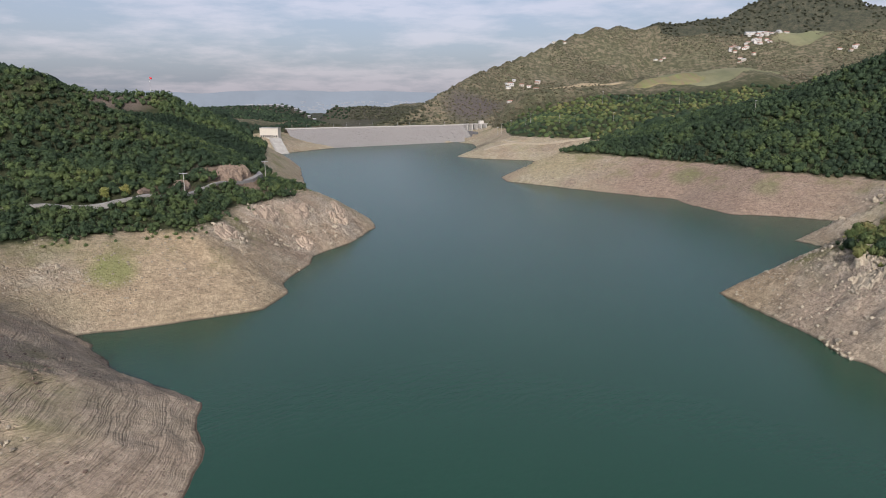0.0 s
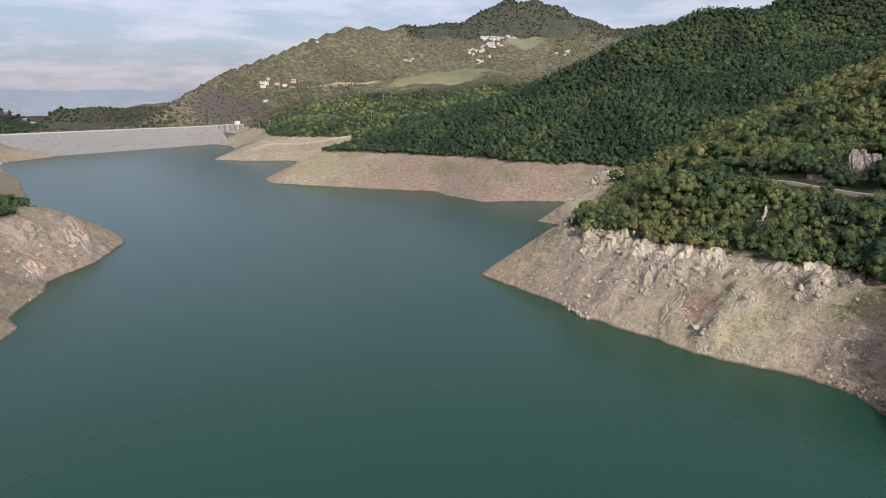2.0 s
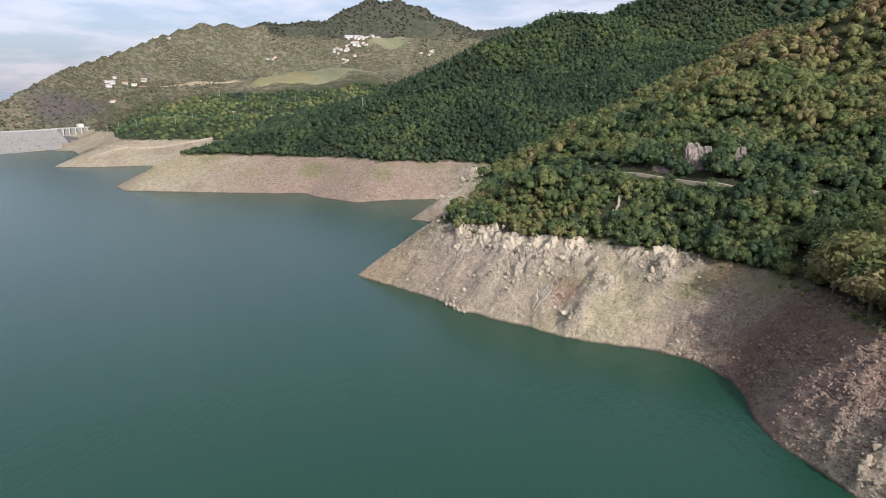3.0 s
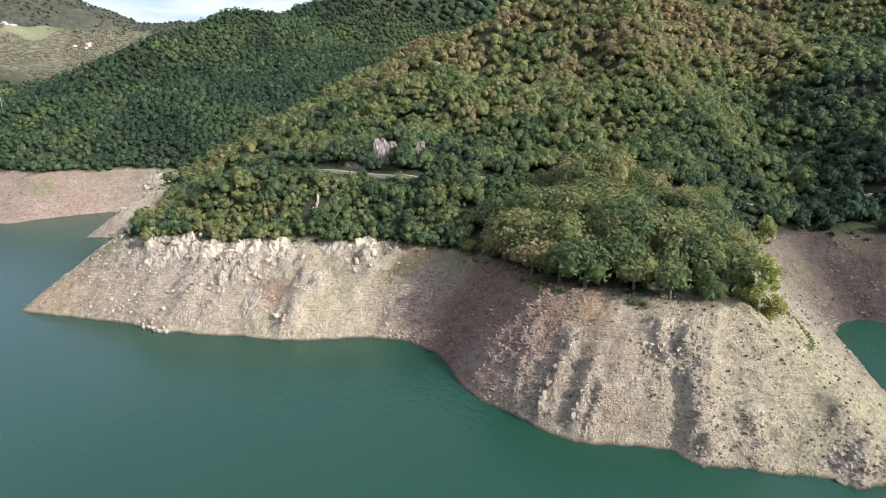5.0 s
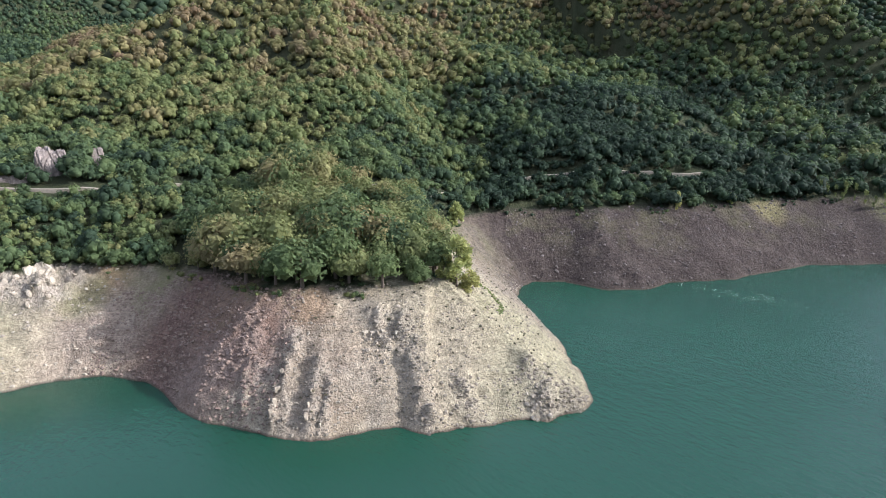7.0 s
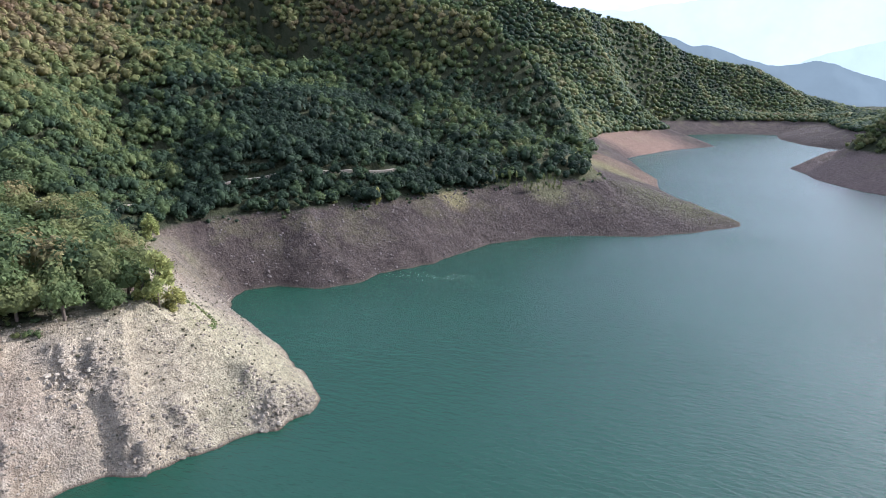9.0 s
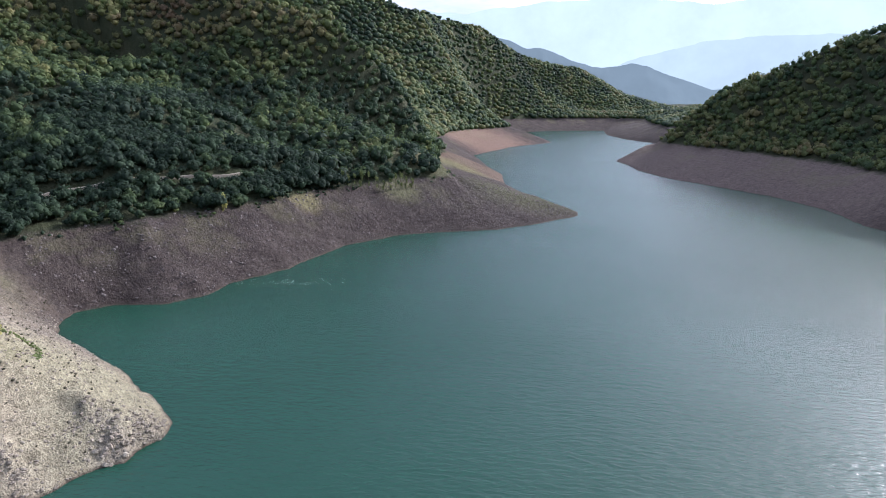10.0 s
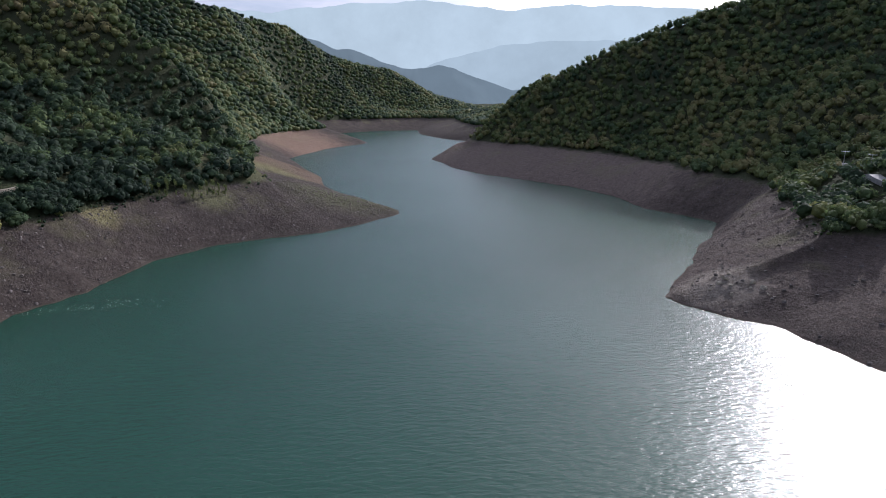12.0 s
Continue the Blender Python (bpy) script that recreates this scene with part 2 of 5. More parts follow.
def land_height(x, y):
    """Bare bank up to the full level, then a surface hung between that contour and the ridge and valley lines."""
    x, y = np.asarray(x, float), np.asarray(y, float)
    wob = 3.0 * fbm(x / 22, y / 22, 3, 5)
    nick = 1.5 * fbm(x / 7, y / 7, 2, 6)
    d, w = shore_distance(x + wob * 0.6 + nick, y + wob * 0.5 + nick)
    u = np.maximum(d - w, 0.0)
    power = 1.7
    ease = 2.0 + 0.016 * np.maximum(np.hypot(x - 80, y) - 450, 0)
    weight = 1.0 / (u + ease) ** power
    total = FULL * weight
    nearest = np.full(x.shape, 1e9)
    bend = 9.0 * fbm(x / 80, y / 80, 3, 11)
    for pts in RIDGES.values():
        r0, zsum, wsum = np.full(x.shape, 1e9), np.zeros(x.shape), np.zeros(x.shape)
        for p, q in zip(pts[:-1], pts[1:]):
            r, s = to_segment(x + bend * 0.3, y + bend * 0.3, p[0], p[1], q[0], q[1])
            near = 1.0 / (r + 1.0 + ease) ** 4
            r0, wsum, zsum = np.minimum(r0, r), wsum + near, zsum + near * (p[2] + (q[2] - p[2]) * s)
        k = 1.0 / (r0 + ease) ** power
        weight, total = weight + k, total + zsum / wsum * k
        nearest = np.minimum(nearest, r0)
    hill = total / weight
    rough = np.clip(np.minimum(u, nearest) / 35, 0, 1)
    hill = hill + rough * (7.0 * fbm(x / 75, y / 75, 4, 23) + 4.5 * fbm(x / 30, y / 30, 2, 27) - 2.0)
    t = d / np.maximum(w, 1)
    bank = FULL * np.clip(t * (1.12 - 0.12 * t), 0, 1)
    even = 1 - 0.85 * np.clip(1.6 - np.hypot(x + 100, y - 145) / 55, 0, 1)
    bank = bank + even * np.clip(d / 9, 0, 1) * (1.1 * fbm(x / 16, y / 16, 4, 31) + 0.8 * np.abs(fbm(x / 5, y / 5, 2, 41))) * np.clip(2.2 - t, 0, 1)
    # low benches cut by the falling water
    bank = bank + 0.26 * np.clip(d / 5, 0, 1) * np.clip(4 - 4 * t, 0, 1) * np.sin(2.4 * bank + 2.5 * fbm(x / 30, y / 30, 2, 15))
    land = bank + np.where(t > 1, hill - FULL, 0.0)
    mask = rockiness(x, y) * np.clip(d / 3, 0, 1)
    v1, g1 = cells(x / 5.5 + 0.25 * y / 5.5, y / 3.6, 71)
    v2, g2 = cells(x / 2.4, y / 2.1, 81)
    crag = 4.2 * v1 * np.clip(g1 * 6, 0, 1) + 1.5 * v2 * np.clip(g2 * 4, 0, 1) - 1.0
    gully = np.abs(fbm((x + 0.3 * y) / 9, y / 30, 3, 95))
    land = land + mask * crag + np.clip(d / 6, 0, 1) * np.clip(1.6 - t, 0, 1) * (0.35 - 1.3 * np.clip(0.25 - gully, 0, 1))
    blocky = 0.2 + 1.6 * v2 * np.clip(g2 * 4, 0, 1) + 0.4 * v1
    for x0, y0, x1, y1, w_, amp in RIBS:
        r, s = to_segment(x + 0.5 * wob, y + 0.5 * wob, x0, y0, x1, y1)
        land = land + amp * np.exp(-(r / w_) ** 2) * np.clip(d / 2.5, 0, 1) * (blocky if amp > 0 else 1.0)
    # the ground stays under the upstream face of the dam
    ta, sa = ((x + 285) * 0.8939 + (y - 1139) * 0.4483) / 363.6, (x + 285) * 0.4483 - (y - 1139) * 0.8939
    face = 28.8 * (1 - (sa - 6) / (85 - 41 * np.clip(ta, 0, 1)))
    at_dam = (ta > 0.17) & (ta < 1.0) & (sa > -10) & (sa < 100 - 41 * ta)
    land = np.where(at_dam, np.minimum(land, np.maximum(face - 1.5, -6)), land)
    return np.where(d < 0, np.maximum(d * 0.55, -14), land)


def spaced(limit, core, step, grow):
    s, out = 0.0, [0.0]
    while s < limit:
        s += step + grow * max(0.0, s - core)
        out.append(s)
    return np.array(out)


def refined(g, *spans):
    """Finer steps within some stretches of the plan."""
    for lo, hi, step in spans:
        g = np.concatenate([g[g < lo], np.arange(lo, hi, step), g[g > hi]])
    return g


half_x, half_y = spaced(4900, 330, 5.6, 0.027), spaced(4900, 380, 5.6, 0.027)
GX = refined(np.concatenate([-half_x[:0:-1], half_x]) + 90, (-128, -42, 2.0), (124, 146, 1.5), (146, 196, 1.0), (196, 226, 1.5), (226, 336, 2.8), (18, 112, 2.8))
GY = refined(np.concatenate([-half_y[:0:-1], half_y]) + 60, (-430, -272, 3.0), (-272, -42, 2.8), (-42, 72, 1.1), (72, 262, 1.5), (262, 425, 2.4))
GZ = land_height(*np.meshgrid(GX, GY))


def ground_z(x, y):
    """Height of the ground sheet."""
    x, y = np.asarray(x, float), np.asarray(y, float)
    i = np.clip(np.searchsorted(GX, x) - 1, 0, len(GX) - 2)
    j = np.clip(np.searchsorted(GY, y) - 1, 0, len(GY) - 2)
    u, v = (x - GX[i]) / (GX[i + 1] - GX[i]), (y - GY[j]) / (GY[j + 1] - GY[j])
    return (GZ[j, i] * (1 - u) + GZ[j, i + 1] * u) * (1 - v) + (GZ[j + 1, i] * (1 - u) + GZ[j + 1, i + 1] * u) * v


# -- end of landform --

# ---- materials ----
def material(name):
    m = bpy.data.materials.new(name)
    m.use_nodes = True
    t = m.node_tree
    bsdf = t.nodes["Principled BSDF"]
    return m, t, bsdf


def node(t, kind, **inputs):
    n = t.nodes.new(kind)
    for k, v in inputs.items():
        n.inputs[k].default_value = v
    return n


def noise_at(t, scale, detail=5.0, rough=0.6, vector=None, stretch=None):
    n = node(t, "ShaderNodeTexNoise", Scale=scale, Detail=detail, Roughness=rough)
    if vector is None:
        vector = node(t, "ShaderNodeNewGeometry").outputs["Position"]
    if stretch:
        m = node(t, "ShaderNodeMapping", Scale=stretch)
        t.links.new(vector, m.inputs["Vector"])
        vector = m.outputs["Vector"]
    t.links.new(vector, n.inputs["Vector"])
    return n.outputs["Fac"]


def ramped(t, fac, stops):
    r = node(t, "ShaderNodeValToRGB")
    el = r.color_ramp.elements
    while len(el) < len(stops):
        el.new(0.5)
    for s, (p, c) in zip(el, stops):
        s.position, s.color = p, (*c, 1) if len(c) == 3 else c
    t.links.new(fac, r.inputs["Fac"])
    return r.outputs["Color"]


def grey(p, v):
    return (p, (v, v, v))


def mixed(t, fac, a_, b_, blend="MIX"):
    m = node(t, "ShaderNodeMix")
    m.data_type, m.blend_type = "RGBA", blend
    for key, v in (("Factor", fac), ("A", a_), ("B", b_)):
        if hasattr(v, "is_linked"):
            t.links.new(v, m.inputs[key])
        else:
            m.inputs[key].default_value = v if key == "Factor" else (*v, 1)
    return m.outputs["Result"]


def bumped(t, bsdf, height, strength=0.5, distance=0.3):
    b = node(t, "ShaderNodeBump", Strength=strength, Distance=distance)
    t.links.new(height, b.inputs["Height"])
    t.links.new(b.outputs["Normal"], bsdf.inputs["Normal"])


def arith(t, op, a_, b_=0.0):
    m = node(t, "ShaderNodeMath")
    m.operation = op
    for k, v in enumerate((a_, b_)):
        if hasattr(v, "is_linked"):
            t.links.new(v, m.inputs[k])
        else:
            m.inputs[k].default_value = v
    return m.outputs[0]


def plain(name, colour, rough=0.8, metal=0.0, vary=0.18, scale=0.8, bump=0.2):
    m, t, b = material(name)
    dark = tuple(c * (1 - vary) for c in colour)
    light = tuple(min(1, c * (1 + vary)) for c in colour)
    n = noise_at(t, scale)
    t.links.new(ramped(t, n, [(0.3, dark), (0.7, light)]), b.inputs["Base Color"])
    b.inputs["Roughness"].default_value, b.inputs["Metallic"].default_value = rough, metal
    bumped(t, b, noise_at(t, scale * 6), bump, 0.05)
    return m


def spot(t, pos, x, y, inner, outer):
    """1 inside a patch of ground round (x, y), 0 outside, with a ragged edge."""
    d = node(t, "ShaderNodeVectorMath")
    d.operation = "DISTANCE"
    flat_ = node(t, "ShaderNodeVectorMath")
    flat_.operation = "MULTIPLY"
    flat_.inputs[1].default_value = (1, 1, 0)
    t.links.new(pos, flat_.inputs[0])
    t.links.new(flat_.outputs[0], d.inputs[0])
    d.inputs[1].default_value = (x, y, 0)
    r = arith(t, "ADD", d.outputs["Value"], arith(t, "MULTIPLY", arith(t, "SUBTRACT", noise_at(t, 0.09, 5, 0.7), 0.5), inner * 0.9))
    m = node(t, "ShaderNodeMapRange")
    t.links.new(r, m.inputs["Value"])
    m.inputs["From Min"].default_value, m.inputs["From Max"].default_value = inner, outer
    m.inputs["To Min"].default_value, m.inputs["To Max"].default_value = 1.0, 0.0
    return m.outputs["Result"]


def ground_material():
    m, t, b = material("bank_and_hillside")
    geo = node(t, "ShaderNodeNewGeometry")
    pos = geo.outputs["Position"]
    sep = node(t, "ShaderNodeSeparateXYZ")
    t.links.new(pos, sep.inputs[0])
    z = sep.outputs["Z"]
    big = noise_at(t, 0.014, 4)
    mid = noise_at(t, 0.07, 6, 0.65)
    fine = noise_at(t, 0.9, 6, 0.7)
    bare = ramped(t, big, [(0.34, (0.30, 0.243, 0.18)), (0.46, (0.37, 0.30, 0.207)), (0.56, (0.395, 0.345, 0.235)), (0.68, (0.295, 0.237, 0.185))])
    bare = mixed(t, ramped(t, mid, [grey(0.45, 0), grey(0.7, 0.8)]), bare, (0.45, 0.395, 0.30))
    # reddish clay with cloud shade painted in on the southern banks, clay on the far promontory, red scree beside the
    # fan, pale gravel on it
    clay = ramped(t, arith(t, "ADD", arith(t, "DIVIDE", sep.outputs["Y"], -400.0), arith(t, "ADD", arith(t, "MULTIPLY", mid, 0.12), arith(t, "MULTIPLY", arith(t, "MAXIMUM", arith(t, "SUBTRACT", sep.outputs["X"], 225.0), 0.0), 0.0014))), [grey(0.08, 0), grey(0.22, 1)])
    # clay ramp kept darker than the soil to hold the painted cloud shade
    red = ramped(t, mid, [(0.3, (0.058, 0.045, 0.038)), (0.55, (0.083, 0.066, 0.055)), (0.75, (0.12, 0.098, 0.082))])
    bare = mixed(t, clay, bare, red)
    # painted shade eased back on the far south bank and the west bank
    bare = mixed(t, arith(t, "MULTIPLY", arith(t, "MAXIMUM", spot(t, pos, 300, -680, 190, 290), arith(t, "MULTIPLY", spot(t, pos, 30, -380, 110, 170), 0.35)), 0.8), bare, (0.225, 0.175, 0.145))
    bare = mixed(t, arith(t, "MULTIPLY", spot(t, pos, 230, 540, 70, 150), 0.75), bare, (0.325, 0.235, 0.185))
    for px, py, inner, outer, amount, colour in (
            (168, 172, 22, 46, 0.7, (0.48, 0.415, 0.275)), (155, 212, 22, 46, 0.55, (0.45, 0.36, 0.285)), (190, 135, 14, 30, 0.5, (0.45, 0.355, 0.27)), (183, 152, 8, 20, 0.6, (0.50, 0.445, 0.28)), (355, -172, 6, 14, 0.7, (0.27, 0.24, 0.11)), (362, -250, 8, 20, 0.6, (0.20, 0.20, 0.09)),
            # sunlit look of the two far points painted as lighter orange clay, then grass
            (790, -720, 70, 140, 0.8, (0.28, 0.185, 0.13)), (500, -440, 34, 70, 0.7, (0.20, 0.14, 0.095)), (475, -400, 18, 40, 0.7, (0.21, 0.195, 0.085)),
            (182, 84, 18, 34, 0.85, (0.17, 0.105, 0.085)), (172, 70, 11, 20, 0.7, (0.235, 0.145, 0.11)), (192, 71, 10, 20, 0.6, (0.24, 0.175, 0.12)),
            (188, -8, 24, 46, 0.8, (0.41, 0.375, 0.235)), (176, 14, 14, 30, 0.45, (0.45, 0.37, 0.27)), (183, 48, 4, 9, 0.7, (0.36, 0.24, 0.14)), (212, 131, 6, 13, 0.8, (0.37, 0.24, 0.14)), (204, 134, 5, 11, 0.6, (0.30, 0.29, 0.14)),
            (130, 680, 25, 50, 0.6, (0.38, 0.335, 0.2)), (226, 575, 8, 18, 0.6, (0.17, 0.19, 0.08)), (262, 500, 6, 14, 0.5, (0.17, 0.19, 0.08))):
        bare = mixed(t, arith(t, "MULTIPLY", spot(t, pos, px, py, inner, outer), amount), bare, colour)
    bare = mixed(t, arith(t, "MULTIPLY", spot(t, pos, -115, 260, 28, 55), 0.8), bare, (0.455, 0.355, 0.235))
    bare = mixed(t, arith(t, "MULTIPLY", spot(t, pos, -100, 140, 70, 100), 0.6), bare, (0.345, 0.27, 0.205))
    bare = mixed(t, arith(t, "MULTIPLY", spot(t, pos, -80, 375, 40, 70), 0.6), bare, (0.41, 0.31, 0.23))
    bare = mixed(t, arith(t, "MULTIPLY", spot(t, pos, 133, 276, 14, 30), 0.8), bare, (0.42, 0.32, 0.21))
    bare = mixed(t, arith(t, "MULTIPLY", spot(t, pos, 172, 172, 3, 9), 0.8), bare, (0.26, 0.15, 0.12))
    # strandlines left by the falling water, deepest on the near fan
    wig = arith(t, "ADD", z, arith(t, "MULTIPLY", mid, 0.7))
    comb = node(t, "ShaderNodeCombineXYZ")
    t.links.new(wig, comb.inputs["Z"])
    line = node(t, "ShaderNodeTexNoise", Scale=3.2, Detail=2.0, Roughness=0.65)
    t.links.new(comb.outputs[0], line.inputs["Vector"])
    faint = ramped(t, line.outputs["Fac"], [grey(0.36, 0.78), grey(0.5, 0.98), grey(0.62, 1.06)])
    deep = ramped(t, line.outputs["Fac"], [grey(0.38, 0.82), grey(0.5, 0.99), grey(0.62, 1.05)])
    fan = spot(t, pos, -100, 150, 62, 90)
    worn = arith(t, "MAXIMUM", fan, arith(t, "MULTIPLY", arith(t, "MAXIMUM", spot(t, pos, 190, 0, 26, 46), arith(t, "MAXIMUM", spot(t, pos, -120, 262, 34, 60), spot(t, pos, 305, -120, 60, 110))), 0.8))
    bare = mixed(t, 1.0, bare, mixed(t, worn, faint, deep), "MULTIPLY")
    bare = mixed(t, 1.0, bare, ramped(t, fine, [grey(0.33, 0.72), grey(0.5, 1.02), grey(0.68, 1.22)]), "MULTIPLY")
    bare = mixed(t, 1.0, bare, ramped(t, noise_at(t, 0.3, 7, 0.8), [grey(0.34, 0.62), grey(0.64, 1.2)]), "MULTIPLY")
    rock = node(t, "ShaderNodeAttribute")
    rock.attribute_name = "rock"
    stone = ramped(t, noise_at(t, 0.55, 7, 0.75), [(0.3, (0.29, 0.24, 0.19)), (0.48, (0.47, 0.41, 0.33)), (0.7, (0.58, 0.52, 0.43))])
    bare = mixed(t, arith(t, "MULTIPLY", rock.outputs["Fac"], ramped(t, noise_at(t, 0.3, 5, 0.7), [grey(0.3, 0.35), grey(0.55, 0.95)])), bare, stone)
    # open joints between the blocks of bedrock
    crack = node(t, "ShaderNodeTexVoronoi", Scale=0.62)
    crack.feature = "DISTANCE_TO_EDGE"
    tilt = node(t, "ShaderNodeMapping", Scale=(0.8, 1.5, 0.5), Rotation=(0.3, 0.25, 0.5))
    t.links.new(pos, tilt.inputs["Vector"])
    t.links.new(tilt.outputs["Vector"], crack.inputs["Vector"])
    gap_ = arith(t, "ADD", crack.outputs["Distance"], arith(t, "MULTIPLY", arith(t, "SUBTRACT", fine, 0.5), 0.12))
    joints = arith(t, "MULTIPLY", ramped(t, gap_, [grey(0.01, 0.75), grey(0.09, 0)]), rock.outputs["Fac"])
    bare = mixed(t, joints, bare, (0.12, 0.095, 0.072))
    # thin weeds in the upper half, wet edge at the water
    weed = arith(t, "MULTIPLY", ramped(t, noise_at(t, 0.03, 6, 0.7), [grey(0.5, 0), grey(0.66, 0.8)]), ramped(t, arith(t, "DIVIDE", z, 40.0), [grey(0.2, 0), grey(0.45, 1)]))
    weed = arith(t, "MULTIPLY", weed, arith(t, "SUBTRACT", 1.0, rock.outputs["Fac"]))
    weed = arith(t, "MULTIPLY", weed, arith(t, "SUBTRACT", 1.0, arith(t, "MULTIPLY", clay, 0.6)))
    bare = mixed(t, weed, bare, (0.19, 0.19, 0.085))
    bare = mixed(t, arith(t, "MULTIPLY", spot(t, pos, 350, -365, 30, 60), 0.6), bare, (0.105, 0.11, 0.05))
    bare = mixed(t, arith(t, "MULTIPLY", spot(t, pos, -142, 256, 6, 12), 0.7), bare, (0.19, 0.23, 0.07))
    wet = ramped(t, arith(t, "ADD", arith(t, "MULTIPLY", mid, 0.5), z), [grey(0.25, 1), grey(0.95, 0)])
    bare = mixed(t, wet, bare, (0.10, 0.075, 0.055))
    soil = ramped(t, noise_at(t, 0.05, 6, 0.7), [(0.3, (0.036, 0.046, 0.022)), (0.55, (0.055, 0.062, 0.030)), (0.75, (0.082, 0.078, 0.042))])
    open_land = ramped(t, noise_at(t, 0.007, 7, 0.68), [(0.35, (0.14, 0.14, 0.085)), (0.46, (0.225, 0.19, 0.13)), (0.54, (0.175, 0.165, 0.10)), (0.62, (0.25, 0.21, 0.145)), (0.72, (0.19, 0.16, 0.12))])
    open_land = mixed(t, 1.0, open_land, ramped(t, noise_at(t, 0.05, 6, 0.75), [grey(0.35, 0.6), grey(0.6, 0.98)]), "MULTIPLY")
    bush = ramped(t, noise_at(t, 0.085, 5, 0.7), [grey(0.47, 0), grey(0.54, 0.85)])
    open_land = mixed(t, bush, open_land, (0.072, 0.08, 0.046))
    open_land = mixed(t, arith(t, "MULTIPLY", spot(t, pos, 70, 1440, 40, 85), 0.85), open_land, (0.105, 0.092, 0.09))
    far_off = ramped(t, arith(t, "DIVIDE", sep.outputs["Y"], 2000.0), [grey(0.60, 0), grey(0.64, 1)])
    high_wood = ramped(t, arith(t, "DIVIDE", sep.outputs["Y"], 5000.0), [grey(0.485, 0), grey(0.52, 1)])
    open_land = mixed(t, high_wood, open_land, ramped(t, noise_at(t, 0.045, 8, 0.75), [(0.36, (0.03, 0.037, 0.027)), (0.5, (0.062, 0.066, 0.046)), (0.64, (0.10, 0.095, 0.066))]))
    soil = mixed(t, far_off, soil, open_land)
    soil = mixed(t, arith(t, "MULTIPLY", spot(t, pos, -360, 1740, 330, 420), 0.85), soil, (0.066, 0.066, 0.05))
    soil = mixed(t, arith(t, "MULTIPLY", spot(t, pos, -382, 748, 26, 48), 0.8), soil, (0.17, 0.135, 0.115))
    soil = mixed(t, arith(t, "MULTIPLY", spot(t, pos, -138, 405, 14, 30), 0.8), soil, (0.30, 0.22, 0.165))
    soil = mixed(t, arith(t, "MULTIPLY", spot(t, pos, -150, 345, 10, 26), 0.6), soil, (0.25, 0.18, 0.12))
    soil = mixed(t, arith(t, "MULTIPLY", spot(t, pos, 410, -325, 45, 75), 0.85), soil, (0.115, 0.115, 0.056))
    edge = arith(t, "ADD", z, arith(t, "MULTIPLY", arith(t, "SUBTRACT", noise_at(t, 0.12, 5), 0.5), 6.0))
    above = ramped(t, arith(t, "DIVIDE", edge, 50.0), [grey(0.535, 0), grey(0.575, 1)])
    beyond = arith(t, "GREATER_THAN", arith(t, "SUBTRACT", sep.outputs["Y"], arith(t, "MULTIPLY", sep.outputs["X"], 0.5)), 1305.0)
    above = arith(t, "MAXIMUM", above, beyond)
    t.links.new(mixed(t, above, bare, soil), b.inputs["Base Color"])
    b.inputs["Roughness"].default_value = 0.95
    b.inputs["Specular IOR Level"].default_value = 0.15
    # angular joints in the bedrock, pebbles on the gravel
    joint = node(t, "ShaderNodeTexVoronoi", Scale=0.42)
    warp = node(t, "ShaderNodeMapping", Scale=(1.0, 1.5, 0.55), Rotation=(0.35, 0.2, 0.4))
    t.links.new(pos, warp.inputs["Vector"])
    t.links.new(warp.outputs["Vector"], joint.inputs["Vector"])
    block = node(t, "ShaderNodeSeparateXYZ")
    t.links.new(joint.outputs["Color"], block.inputs[0])
    pebble = node(t, "ShaderNodeTexVoronoi", Scale=2.1)
    t.links.new(pos, pebble.inputs["Vector"])
    grit = arith(t, "ADD", arith(t, "MULTIPLY", arith(t, "MULTIPLY", block.outputs[0], rock.outputs["Fac"]), 2.6), arith(t, "MULTIPLY", arith(t, "SUBTRACT", 0.6, pebble.outputs["Distance"]), 0.26))
    h = arith(t, "ADD", arith(t, "MULTIPLY", fine, 0.7), arith(t, "ADD", arith(t, "MULTIPLY", noise_at(t, 0.25, 7, 0.72), 2.4), arith(t, "MULTIPLY", line.outputs["Fac"], 0.35)))
    h = arith(t, "ADD", h, grit)
    smooth_fan = arith(t, "SUBTRACT", 1.0, arith(t, "MULTIPLY", fan, 0.7))
    bumped(t, b, arith(t, "ADD", arith(t, "MULTIPLY", h, smooth_fan), arith(t, "MULTIPLY", arith(t, "MULTIPLY", line.outputs["Fac"], fan), 1.1)), 0.9, 1.2)
    return m


